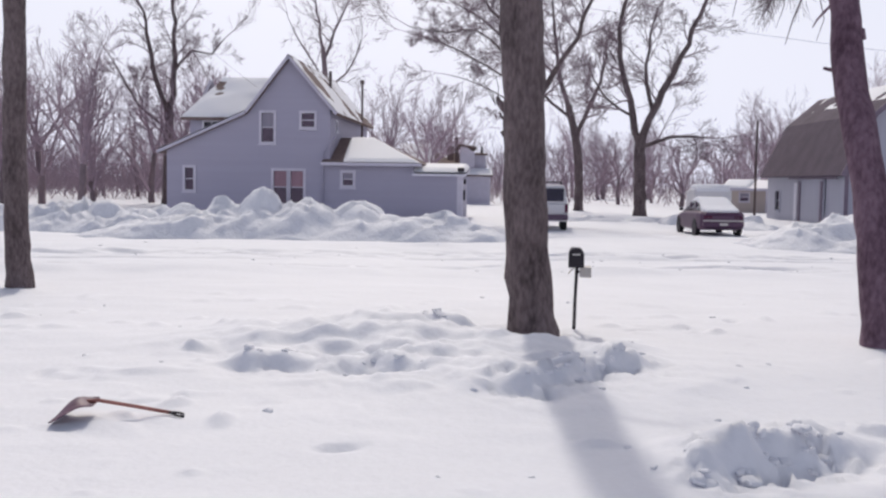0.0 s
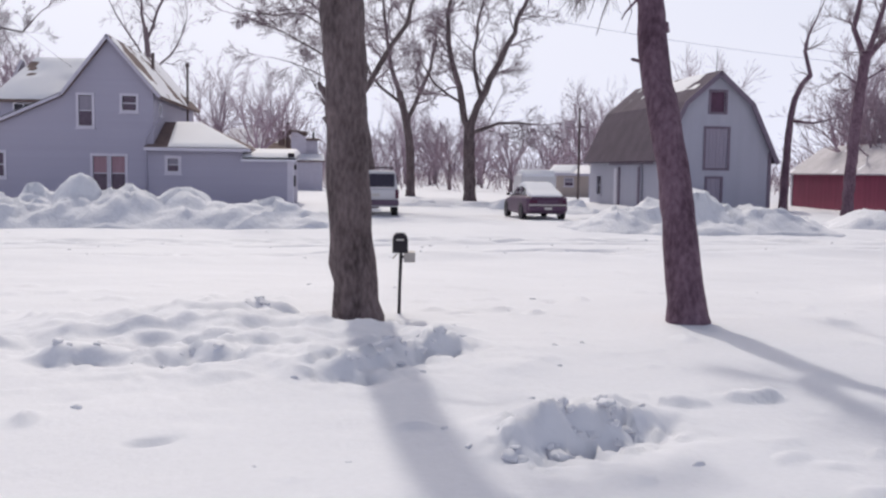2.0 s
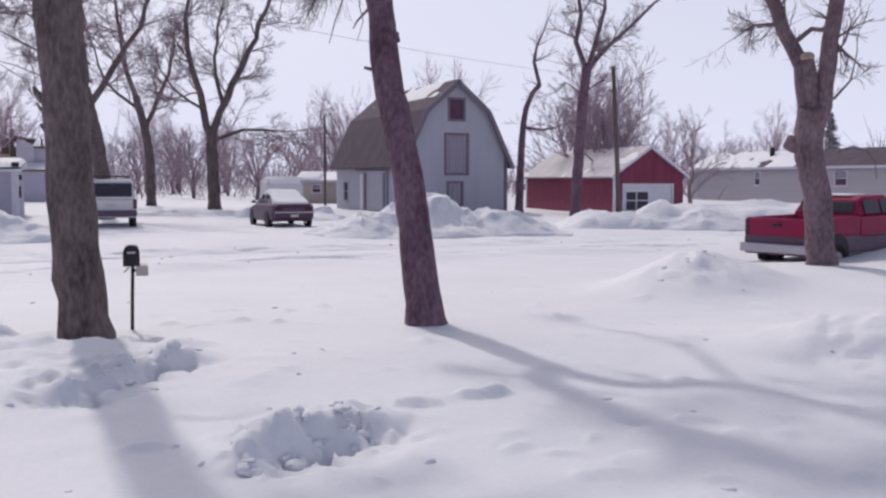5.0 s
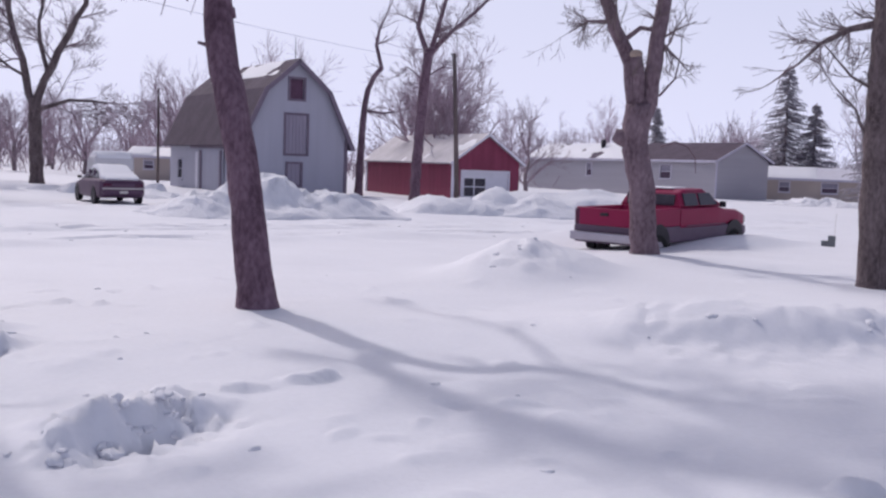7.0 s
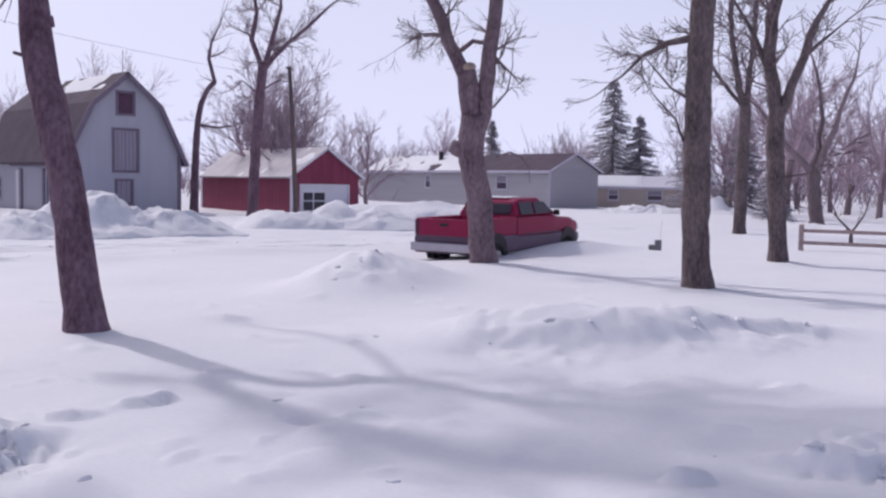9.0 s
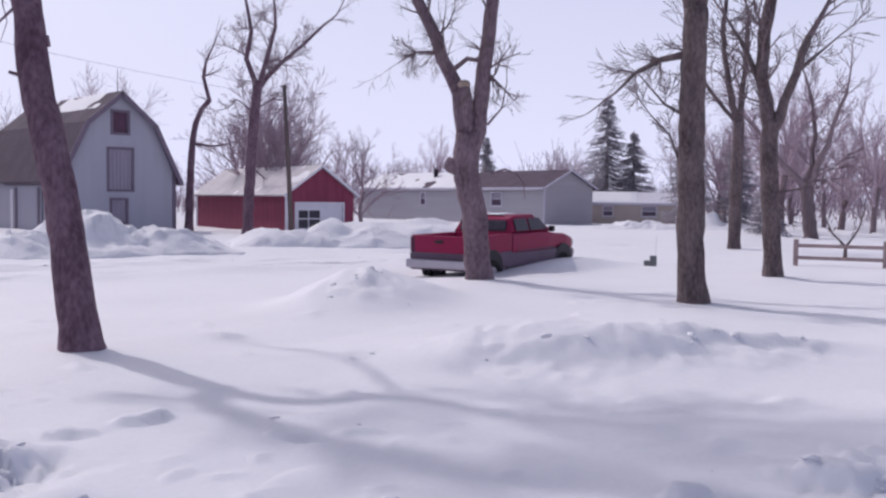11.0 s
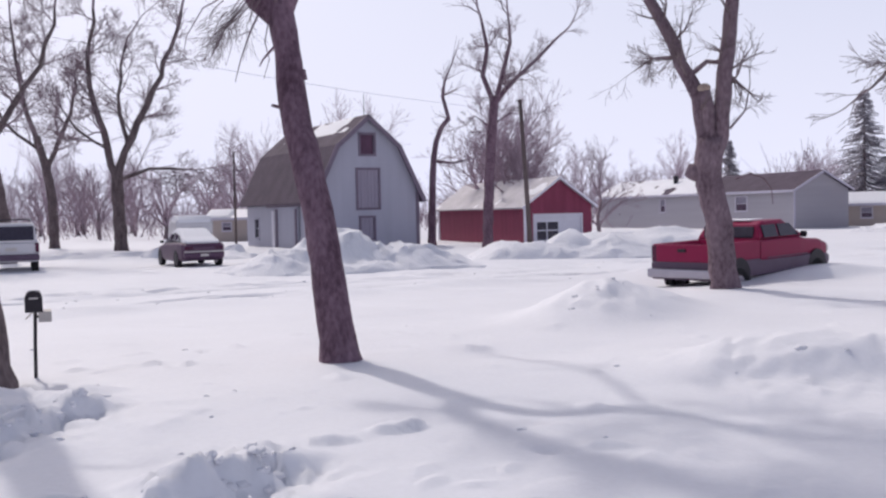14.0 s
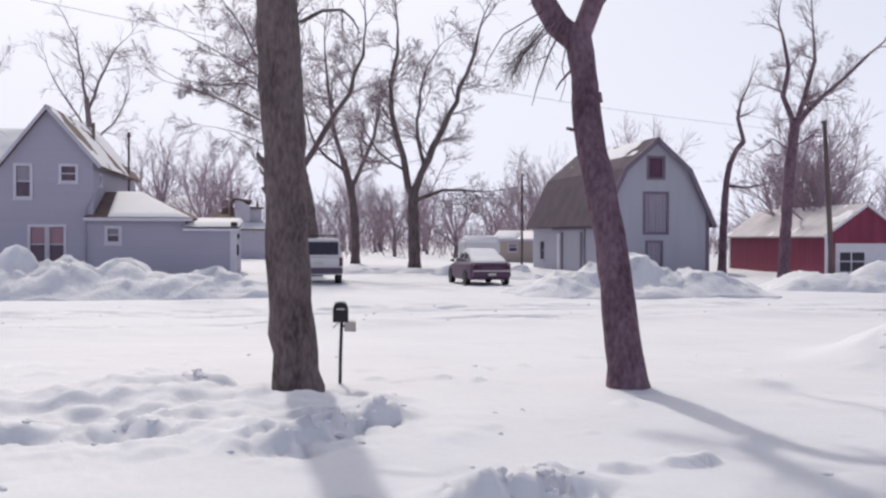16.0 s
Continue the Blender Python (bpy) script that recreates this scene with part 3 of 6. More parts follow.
def twig(v, f, p, d, r, length, level, rng, droop, rmin, spread=1.0, tip_steps=2):
    """A crooked twig that sweeps in one arc, with finer twigs along it, shorter towards its tip."""
    n = (tip_steps, 3, 5, 6, 7)[level]
    pts, dirs, q, dd = [p.copy()], [d], p.copy(), d.copy()
    arc = Vector((rng.gauss(0, 0.06), rng.gauss(0, 0.06), rng.gauss(0, 0.04)))
    kink = 0.07 + 0.03 * level
    for i in range(n):
        dd = (dd + arc + Vector((rng.gauss(0, kink), rng.gauss(0, kink), rng.gauss(0, kink) + 0.03 + droop))).normalized()
        q = q + dd * (length / n)
        pts.append(q.copy()), dirs.append(dd.copy())
    radii = [max(rmin, r * (1 - 0.82 * i / n)) for i in range(n + 1)]
    add_tube(v, f, pts, radii, 5 if level > 1 else (4 if level > 0 and r > 0.02 else 3), cap=False)
    if level <= 0:
        return
    kids = rng.randint(*((0, 0), (3, 4), (4, 6), (5, 7), (6, 8))[level])
    for k in range(kids):
        s = 0.14 + 0.84 * (k + rng.random()) / kids
        i = min(n - 1, int(s * n))
        at = pts[i].lerp(pts[i + 1], s * n - i)
        axis = Vector((rng.gauss(0, 1), rng.gauss(0, 1), rng.gauss(0, 1))).cross(dirs[i])
        if axis.length < 1e-3:
            continue
        nd = Matrix.Rotation(radians(rng.uniform(20, 50) * spread), 3, axis.normalized()) @ dirs[i]
        twig(v, f, at, nd, radii[i] * 0.6, length * (rng.uniform(0.38, 0.66) if level > 1 else rng.uniform(0.55, 0.95)) * (1.12 - 0.5 * s), level - 1, rng, droop, rmin, spread, tip_steps)


def crown_on(v, f, pts, r0, r1, count, length, level, rng, start, droop, rmin, spread=1.0):
    n = len(pts)
    for k in range(count):
        s = start + (1 - start) * (k + rng.random()) / count
        i = min(n - 2, int(s * (n - 1)))
        d = (pts[i + 1] - pts[i]).normalized()
        axis = Vector((rng.gauss(0, 1), rng.gauss(0, 1), rng.gauss(0, 1))).cross(d).normalized()
        nd = Matrix.Rotation(radians(rng.uniform(35, 70) * spread), 3, axis) @ d
        rr = min(0.014 + 0.018 * length, (r0 + (r1 - r0) * s) * 0.42)
        twig(v, f, pts[i], nd, rr, length * rng.uniform(0.6, 1.25) * (1.15 - 0.5 * s), level, rng, droop, rmin, spread)


def bare_tree(x, y, trunk, r0, r1, limbs, label, seed, bark=None, level=2, count=9, length=2.2, droop=0.02, rmin=0.007, start=0.25, group="bare trees", sides=14, knobs=0.065, top_twigs=True):
    """trunk: a line of offsets from the foot; limbs: (line, radius at its foot, radius at its end, twigs)."""
    rng = random.Random(seed)
    bark = bark or BARK
    root = thing("tree", pose(x, y, ground_z(x, y) if math.hypot(x, y) < 70 else 0), label, "tree", group)
    off = root.matrix_basis.translation.z
    line = [(a, b, c - off) for a, b, c in trunk]
    line[0] = (line[0][0], line[0][1], -0.25)
    pts = bend(line, rng, r0 * 0.06, 0.22)
    n = len(pts)
    radii = []
    for i in range(n):
        s = i / (n - 1)
        flare = 0.22 * math.exp(-max(0, pts[i].z) / 0.16)
        radii.append((r0 + (r1 - r0) * s) * (1 + flare + rng.uniform(-0.035, 0.035)))
    v, f = [], []
    add_tube(v, f, pts, radii, sides, True, knobs, rng)
    mesh("trunk", v, f, bark, root, "", True)
    tv, tf = [], []
    for lpts, a, b, tw in limbs:
        wild = group == "bare trees beyond the road"
        lp = bend([(px, py, pz - off) for px, py, pz in lpts], rng, min(0.16, a * 0.9) if wild else a * 0.25, 0.8 if wild else 0.35)
        lv, lf = [], []
        ln = len(lp)
        add_tube(lv, lf, lp, [(a + (b - a) * i / (ln - 1)) * (1 + rng.uniform(-0.06, 0.06)) for i in range(ln)], 10 if a > 0.1 else 7, True, 0.04, rng)
        mesh("limb", lv, lf, bark, root, "", True)
        reach = length * min(1.0, max(0.6, a / 0.09))
        if level > 2:
            tw = max(3, int(tw * 0.9))
        crown_on(tv, tf, lp, a, b, tw, reach, level, rng, start, droop, rmin)
        if top_twigs and tw:
            twig(tv, tf, lp[-1], (lp[-1] - lp[-2]).normalized(), b, reach * 1.2, level, rng, droop, rmin)
    if tv:
        mesh("crown", tv, tf, TWIGS_HAZED if group == "bare trees beyond the road" else TWIGS, root, "fine bare twigs")
    return root


yard = "large bare trees in the snowy yard"
t1 = bare_tree(0.95, 12.49, [(0, 0, 0), (-0.14, 0.01, 1.24), (-0.20, 0.01, 2.69), (-0.27, 0.02, 4.1), (-0.34, 0.02, 5.4), (-0.40, 0.02, 7.4)], 0.283, 0.255,
               [([(-0.33, 0.02, 7.2), (-0.75, 0.3, 8.4), (-1.4, 0.5, 10.2)], 0.19, 0.08, 8), ([(-0.32, 0.02, 7.2), (0.25, -0.2, 8.5), (0.7, 0.2, 10.4)], 0.18, 0.07, 8),
                ([(-0.29, 0.00, 3.74), (-0.47, 0.01, 3.82), (-0.52, 0.02, 3.91)], 0.12, 0.03, 0), ([(-0.29, 0.00, 2.81), (-0.46, 0.01, 2.88), (-0.53, 0.02, 2.95), (-0.55, 0.02, 3.02)], 0.09, 0.02, 0), ([(-0.57, 0.02, 2.91), (-0.61, 0.02, 3.07), (-0.73, 0.02, 3.19)], 0.008, 0.004, 0), ([(-0.59, 0.02, 2.95), (-0.66, 0.02, 3.10), (-0.90, 0.02, 3.26)], 0.008, 0.004, 0), ([(-0.55, 0.02, 2.98), (-0.53, 0.02, 3.12), (-0.59, 0.02, 3.34)], 0.007, 0.003, 0), ([(-0.39, 0.01, 2.70), (-0.49, 0.01, 2.76), (-0.52, 0.02, 2.83)], 0.03, 0.01, 0), ([(-0.29, 0.00, 2.56), (-0.45, 0.01, 2.53), (-0.49, 0.01, 2.58)], 0.06, 0.02, 0), ([(-0.02, -0.01, 4.67), (0.26, -0.04, 4.83), (0.51, -0.07, 4.85), (0.65, -0.09, 4.73), (0.74, -0.10, 4.55)], 0.03, 0.006, 0), ([(0.51, -0.07, 4.85), (0.52, -0.07, 4.55), (0.56, -0.07, 4.29)], 0.01, 0.004, 0), ([(0.61, -0.08, 4.76), (0.72, -0.10, 4.62), (0.71, -0.09, 4.30)], 0.008, 0.003, 0)],
               "thick straight trunk with dark furrowed bark rising from a snow mound", 11, BARK, 2, 7, 2.0, -0.02, group=yard, sides=22)
t2 = bare_tree(5.0, 11.44, [(0, 0, 0.0), (-0.05, 0.49, 1.74), (-0.15, 1.02, 3.27), (-0.16, 1.24, 4.22), (-0.18, 1.48, 4.88)], 0.235, 0.175,
               [([(-0.2, 1.42, 4.7), (-0.60, 1.72, 5.32), (-0.68, 1.45, 6.0), (-0.66, 1.27, 6.8), (-0.68, 1.2, 7.6), (-0.3, 1.2, 8.8)], 0.19, 0.13, 22), ([(-0.17, 1.42, 4.7), (0.01, 1.32, 5.24), (0.5, 1.6, 5.9), (0.91, 1.86, 6.4), (0.97, 1.86, 7.7), (1.36, 1.86, 8.6), (1.44, 1.9, 9.9)], 0.15, 0.05, 18),
                ([(0.91, 1.86, 6.4), (1.43, 3.1, 6.6), (1.57, 4.3, 6.9), (1.6, 5.7, 7.2), (1.5, 6.9, 7.4)], 0.06, 0.03, 4), ([(-0.66, 1.27, 6.8), (-0.2, 0.4, 8.0), (0.6, 0.0, 9.8)], 0.10, 0.05, 16),
                ([(-0.45, 1.33, 4.85), (-0.63, 1.39, 4.47), (-0.76, 1.44, 4.09), (-0.84, 1.46, 3.78)], 0.016, 0.005, 0), ([(-0.56, 1.37, 5.0), (-0.92, 1.49, 4.55), (-1.08, 1.54, 4.24), (-1.17, 1.57, 4.05)], 0.014, 0.004, 0),
                ([(-0.38, 1.3, 4.7), (-0.45, 1.33, 4.32), (-0.4, 1.31, 4.09), (-0.48, 1.34, 3.82)], 0.010, 0.004, 0), ([(-0.92, 1.49, 4.55), (-0.86, 1.47, 4.3), (-0.95, 1.5, 4.0)], 0.007, 0.003, 0), ([(-0.63, 1.39, 4.47), (-0.9, 1.45, 4.36), (-1.25, 1.55, 4.36)], 0.007, 0.003, 0), ([(-0.71, 1.42, 5.08), (-1.22, 1.58, 4.77), (-1.44, 1.64, 4.39), (-1.48, 1.65, 4.16)], 0.011, 0.004, 0),
                ([(-0.3, 1.28, 4.3), (-0.43, 1.27, 4.16), (-0.5, 1.28, 4.08), (-0.55, 1.3, 3.98)], 0.02, 0.009, 0), ([(-0.2, 1.18, 3.42), (-0.31, 1.21, 3.43), (-0.41, 1.25, 3.46)], 0.035, 0.02, 0), ([(-0.12, 1.1, 3.9), (0.0, 1.09, 3.9), (0.02, 1.09, 3.8)], 0.07, 0.04, 0)],
               "leaning tree trunk with purplish grey bark and a forked top", 23, BARK_RED, 2, 8, 1.5, -0.03, group=yard, sides=20)


def upper_crown(tree, lines, seed):
    """Unseen boughs high over the yard, added so that their shade dapples the snow."""
    rng = random.Random(seed)
    off = tree.matrix_basis.translation.z
    v, f = [], []
    for line in lines:
        lp = bend([(a, b, c - off) for a, b, c in line], rng, 0.05, 0.5)
        add_tube(v, f, lp, [0.07 - 0.045 * i / len(lp) for i in range(len(lp))], 6)
        crown_on(v, f, lp, 0.07, 0.03, 14, 2.0, 2, rng, 0.15, 0.05, 0.014)
    mesh("upper_crown", v, f, TWIGS, tree, "bare upper boughs")


upper_crown(t1, [[(-0.33, 0.02, 7.3), (-0.2, -1.2, 9.0), (0.3, -2.0, 11.2)], [(-0.33, 0.02, 7.3), (0.6, 0.4, 9.2), (1.5, 0.8, 11.4)], [(-0.75, 0.3, 8.4), (-1.6, -0.3, 10.2), (-2.0, -0.6, 12.0)], [(-0.33, 0.02, 7.3), (0.2, 1.0, 9.6), (-0.3, 1.6, 12.4)]], 301)
upper_crown(t2, [[(0.97, 1.86, 7.7), (1.9, 1.4, 9.4), (2.6, 1.0, 11.4)], [(0.97, 1.86, 7.7), (0.9, 2.8, 9.8), (1.6, 3.2, 12.2)], [(-0.68, 1.2, 7.6), (0.2, 1.0, 9.6), (0.4, 0.6, 11.8)], [(1.36, 1.86, 8.6), (2.6, 2.2, 10.2), (3.6, 2.2, 11.8)]], 303)
# fine crooked twigs that droop from its fork
rng = random.Random(29)
v, f = [], []
for k in range(15):
    s = rng.random()
    p = Vector((-0.42 - 0.55 * s, 1.33 + 0.2 * s, 4.95 - 0.5 * s * rng.random() - t2.matrix_basis.translation.z))
    twig(v, f, p, Vector((-0.45 - 0.5 * rng.random(), 0.1, -0.75)).normalized(), 0.009, rng.uniform(0.45, 0.85), 2, rng, -0.10, 0.0022)
mesh("twig_spray", v, f, TWIGS, t2, "thin drooping twigs")
t3 = bare_tree(16.66, 16.2, [(0, 0, 0.0), (-0.08, 0.08, 1.31), (-0.24, 0.24, 2.65), (-0.21, 0.21, 3.5)], 0.31, 0.30,
               [([(-0.27, 0.27, 3.2), (-0.37, 0.37, 4.45), (-0.52, 0.51, 4.85), (-0.77, 0.75, 5.7), (-1.12, 1.07, 6.62), (-1.48, 1.38, 7.6)], 0.20, 0.12, 13),
                ([(-0.12, 0.13, 3.2), (0.01, -0.01, 4.52), (0.11, -0.11, 5.85), (0.21, -0.22, 7.4)], 0.20, 0.15, 7),
                ([(-0.24, 0.16, 3.2), (-0.34, 0.14, 4.2), (-0.42, 0.16, 4.6)], 0.17, 0.14, 0),
                ([(-0.34, 0.32, 2.66), (-0.5, 0.48, 2.74), (-0.60, 0.58, 2.80)], 0.20, 0.15, 0), ([(-0.48, 0.46, 5.0), (-0.25, 0.24, 5.25), (-0.02, 0.02, 5.2), (0.06, -0.06, 5.0)], 0.06, 0.05, 1),
                ([(0.10, -0.10, 3.7), (0.35, -0.33, 4.1), (0.42, -0.42, 4.7)], 0.032, 0.012, 6), ([(0.2, -0.15, 2.55), (0.42, -0.4, 2.66), (0.62, -0.6, 2.55), (0.74, -0.72, 2.3), (0.76, -0.74, 1.95)], 0.03, 0.008, 0),
                ([(-0.7, 0.7, 5.4), (-1.1, 1.1, 5.4), (-1.45, 1.45, 5.1)], 0.05, 0.008, 20)],
               "forked tree with a sawn stub, growing behind a red pickup", 31, BARK_PALE, 2, 7, 1.25, -0.03, rmin=0.004, group=yard, sides=18)
bm = bmesh.new()
bmesh.ops.create_uvsphere(bm, u_segments=12, v_segments=8, radius=0.155, matrix=Matrix.Translation((-0.43, 0.16, 4.58)) @ Matrix.Diagonal((1, 1, 0.7, 1)))
part("sawn_stub", bm, CUT_WOOD, t3, "pale sawn limb end", True)
bare_tree(16.05, 9.97, [(0, 0, 0.0), (-0.05, 0.07, 1.48), (-0.05, 0.09, 3.06), (-0.05, 0.08, 4.42), (-0.04, 0.06, 5.5)], 0.262, 0.225,
          [([(-0.04, 0.06, 5.3), (-0.2, 0.31, 6.3), (-0.4, 0.6, 7.6)], 0.15, 0.07, 8), ([(-0.04, 0.06, 5.3), (0.11, -0.18, 6.27), (0.2, -0.4, 7.6)], 0.15, 0.07, 8),
           ([(-0.10, 0.16, 4.68), (-0.38, 0.58, 4.58), (-0.64, 0.96, 4.34), (-0.86, 1.25, 3.97)], 0.075, 0.022, 14), ([(-0.14, 0.22, 2.5), (-0.27, 0.42, 3.17), (-0.5, 0.75, 3.6)], 0.035, 0.012, 6),
           ([(-0.1, 0.16, 3.5), (-0.35, 0.5, 3.75), (-0.6, 0.8, 4.2)], 0.035, 0.012, 6)],
          "tall bare tree with one crooked low branch", 41, BARK, 2, 7, 1.0, -0.01, rmin=0.005, group=yard, sides=18)
bare_tree(23.76, 12.41, [(0, 0, 0.0), (-0.05, 0.1, 1.63), (-0.1, 0.19, 3.1), (-0.08, 0.16, 4.1)], 0.24, 0.22,
          [([(-0.1, 0.19, 3.9), (-0.19, 0.36, 4.99), (-0.2, 0.37, 6.3), (-0.12, 0.23, 7.16), (-0.1, 0.19, 8.4)], 0.19, 0.13, 7), ([(-0.04, 0.07, 3.9), (0.19, -0.36, 5.26), (0.32, -0.61, 6.2)], 0.15, 0.09, 2),
           ([(0.2, -0.39, 5.3), (0.48, -0.94, 5.86)], 0.07, 0.03, 3), ([(-0.19, 0.36, 4.85), (-0.37, 0.68, 5.73), (-0.6, 1.05, 6.5)], 0.1, 0.04, 5), ([(0.0, 0.0, 2.2), (0.3, -0.5, 2.3), (0.42, -0.75, 2.5)], 0.035, 0.01, 3)],
          "dark bare tree forking into broken limbs", 43, BARK, 2, 6, 1.6, 0.0, rmin=0.009, group=yard)
bare_tree(36.53, 20.92, [(0, 0, 0.04), (0.01, -0.02, 2.61), (0.04, -0.06, 5.3)], 0.26, 0.22,
          [([(0.03, -0.05, 5.0), (-0.18, 0.32, 6.79), (-0.32, 0.56, 8.88), (-0.23, 0.4, 10.9)], 0.16, 0.07, 9), ([(0.05, -0.08, 5.0), (0.09, -0.16, 6.78), (0.17, -0.3, 9.3)], 0.15, 0.07, 9),
           ([(0.0, 0.0, 5.2), (-0.6, 1.1, 6.8), (-0.9, 1.6, 8.6)], 0.1, 0.04, 7)],
          "slender bare tree beyond the yard", 47, BARK, 2, 7, 2.0, 0.0, rmin=0.011, group=yard)
bare_tree(-7.62, 16.95, [(0, 0, 0.0), (-0.04, -0.02, 2.04), (-0.02, -0.01, 4.93), (-0.02, -0.01, 6.4)], 0.215, 0.17,
          [([(-0.02, 0, 6.2), (-0.5, 0.3, 8.0)], 0.12, 0.05, 6), ([(-0.02, 0, 6.2), (0.6, 0.2, 8.2)], 0.12, 0.05, 6)],
          "straight dark trunk at the yard's edge", 53, BARK, 2, 6, 2.0, group=yard)
bare_tree(-9.1, 18.2, [(0, 0, 0.0), (-0.1, 0, 1.1)], 0.14, 0.12, [], "short grey stump post at the yard's edge", 54, BARK, group=yard)

street = "bare trees beyond the road"
bare_tree(12.05, 60.81, [(0, 0, 0.04), (-0.12, 0.02, 5.1)], 0.40, 0.34,
          [([(-0.19, 0.04, 4.7), (-1.03, 0.2, 8.07), (-1.48, 0.27, 10.78), (-1.11, 0.21, 14.5)], 0.24, 0.09, 14), ([(-0.06, 0.01, 4.7), (1.12, -0.23, 7.77), (2.15, -0.46, 9.87), (3.18, -0.72, 12.32), (3.86, -0.89, 14.6)], 0.26, 0.09, 15),
           ([(0.13, -0.03, 4.4), (1.75, -0.37, 5.01), (3.76, -0.87, 4.96)], 0.13, 0.05, 9), ([(0.6, -0.1, 6.6), (0.2, 0.4, 9.5), (0.9, 0.8, 13.0)], 0.14, 0.05, 11), ([(-0.5, 0.1, 6.2), (-2.3, 0.3, 7.4), (-3.4, 0.4, 9.4)], 0.10, 0.03, 10)],
          "spreading bare tree behind parked cars", 61, BARK, 3, 12, 3.0, 0.0, rmin=0.009, group=street)
bare_tree(10.1, 74.3, [(0, 0, 0.09), (-0.15, 0.02, 4.33), (-0.94, 0.12, 8.01)], 0.36, 0.26,
          [([(-0.94, 0.12, 7.9), (-1.84, 0.23, 11.64), (-2.33, 0.28, 16.0)], 0.2, 0.07, 14), ([(-0.29, 0.04, 5.4), (1.04, -0.15, 8.88), (1.9, -0.28, 13.0)], 0.2, 0.07, 14), ([(-0.7, 0.1, 7.0), (-3.0, 0.3, 9.0), (-4.0, 0.4, 12.0)], 0.13, 0.05, 11)],
          "tall bare tree with upright limbs in the snow", 67, BARK, 3, 12, 3.4, 0.0, rmin=0.010, group=street)
bare_tree(4.5, 49.5, [(0.1, 0, 0.0), (0.0, 0.0, 1.82), (-0.32, 0.03, 4.22), (-0.76, 0.07, 6.28)], 0.40, 0.28,
          [([(-0.76, 0.07, 6.1), (-0.95, 0.08, 8.58), (-1.13, 0.1, 12.2)], 0.22, 0.09, 13), ([(-0.58, 0.05, 5.4), (0.62, -0.06, 7.36), (1.9, -0.2, 9.3), (2.6, -0.2, 12.0)], 0.18, 0.06, 13),
           ([(-0.41, 0.04, 6.55), (-2.58, 0.68, 7.90), (-4.25, 1.21, 8.86), (-6.49, 1.68, 9.65)], 0.07, 0.02, 12), ([(-0.50, 0.05, 7.40), (-3.17, -0.40, 9.51), (-4.67, -0.98, 9.31), (-6.49, -1.62, 9.47)], 0.075, 0.02, 13), ([(-0.58, 0.06, 8.26), (-2.85, 1.09, 10.33), (-4.25, 2.01, 11.30), (-6.11, 2.89, 12.40)], 0.08, 0.02, 14), ([(-0.64, 0.06, 9.11), (-2.50, -0.73, 10.46), (-3.47, -1.60, 12.04), (-4.66, -2.48, 13.38)], 0.09, 0.025, 14), ([(-0.36, 0.04, 5.41), (-2.03, 0.45, 6.49), (-3.70, 0.81, 7.26), (-4.81, 1.11, 7.55)], 0.045, 0.015, 8), ([(-0.64, 0.06, 9.40), (-1.46, 0.52, 11.44), (-2.29, 0.96, 13.49), (-3.12, 1.39, 15.85)], 0.1, 0.03, 12)],
          "leaning bare tree with a wide crown behind a white van", 71, BARK, 3, 13, 2.9, 0.0, rmin=0.0075, group=street)
bare_tree(28.01, 50.79, [(0, 0, 0.13), (0.18, -0.1, 4.87), (0.54, -0.3, 6.69), (1.03, -0.58, 7.51)], 0.26, 0.14,
          [([(1.03, -0.58, 7.45), (0.73, -0.41, 8.83), (1.15, -0.65, 10.46)], 0.12, 0.05, 9), ([(0.22, -0.12, 5.0), (1.19, -0.67, 4.86), (1.9, -1.09, 5.03)], 0.10, 0.03, 4)],
          "thin crooked bare tree between a barn and a shed", 73, BARK_RED, 1, 6, 1.5, 0.01, rmin=0.009, group=street)
bare_tree(27.6, 43.9, [(0, 0, 0.0), (0.16, -0.1, 3.92), (0.44, -0.28, 7.9)], 0.29, 0.24,
          [([(0.42, -0.27, 7.7), (-0.05, 0.03, 9.11), (0.18, -0.11, 10.54), (-0.03, 0.02, 11.9)], 0.15, 0.08, 9), ([(0.54, -0.34, 7.7), (1.43, -0.93, 8.93), (2.35, -1.57, 9.9), (3.25, -2.22, 11.0)], 0.17, 0.06, 10),
           ([(0.49, -0.31, 7.7), (0.95, -0.61, 9.66), (1.17, -0.76, 11.8)], 0.15, 0.07, 9), ([(0.35, -0.2, 6.3), (-0.4, 0.3, 7.0), (-0.8, 0.6, 6.6)], 0.05, 0.02, 4), ([(0.35, -0.2, 6.5), (1.1, -0.7, 7.1), (1.7, -1.1, 7.0)], 0.05, 0.02, 4)],
          "bare tree forking high above a red shed", 79, BARK_RED, 3, 9, 2.1, 0.0, rmin=0.005, group=street)
bare_tree(-21.5, 75.1, [(0, 0, 0.5), (0.18, 0.05, 7.2)], 0.42, 0.33,
          [([(0.18, 0.05, 7.0), (0.52, 0.14, 10.45), (0.42, 0.12, 15.56), (0.22, 0.06, 19.0)], 0.25, 0.08, 14), ([(0.11, 0.03, 6.9), (-1.0, -0.29, 10.38), (-1.57, -0.46, 14.5), (-3.0, -0.5, 17.0)], 0.22, 0.06, 13),
           ([(0.44, 0.12, 10.02), (1.82, 0.49, 11.8), (3.25, 0.84, 11.6), (4.2, 0.9, 12.8)], 0.13, 0.04, 10), ([(0.1, 0, 5.8), (-2.2, 0, 7.6), (-4.2, 0, 11.0)], 0.13, 0.04, 11)],
          "tall bare tree behind a blue house", 83, BARK, 3, 12, 2.8, 0.0, rmin=0.009, group=street)
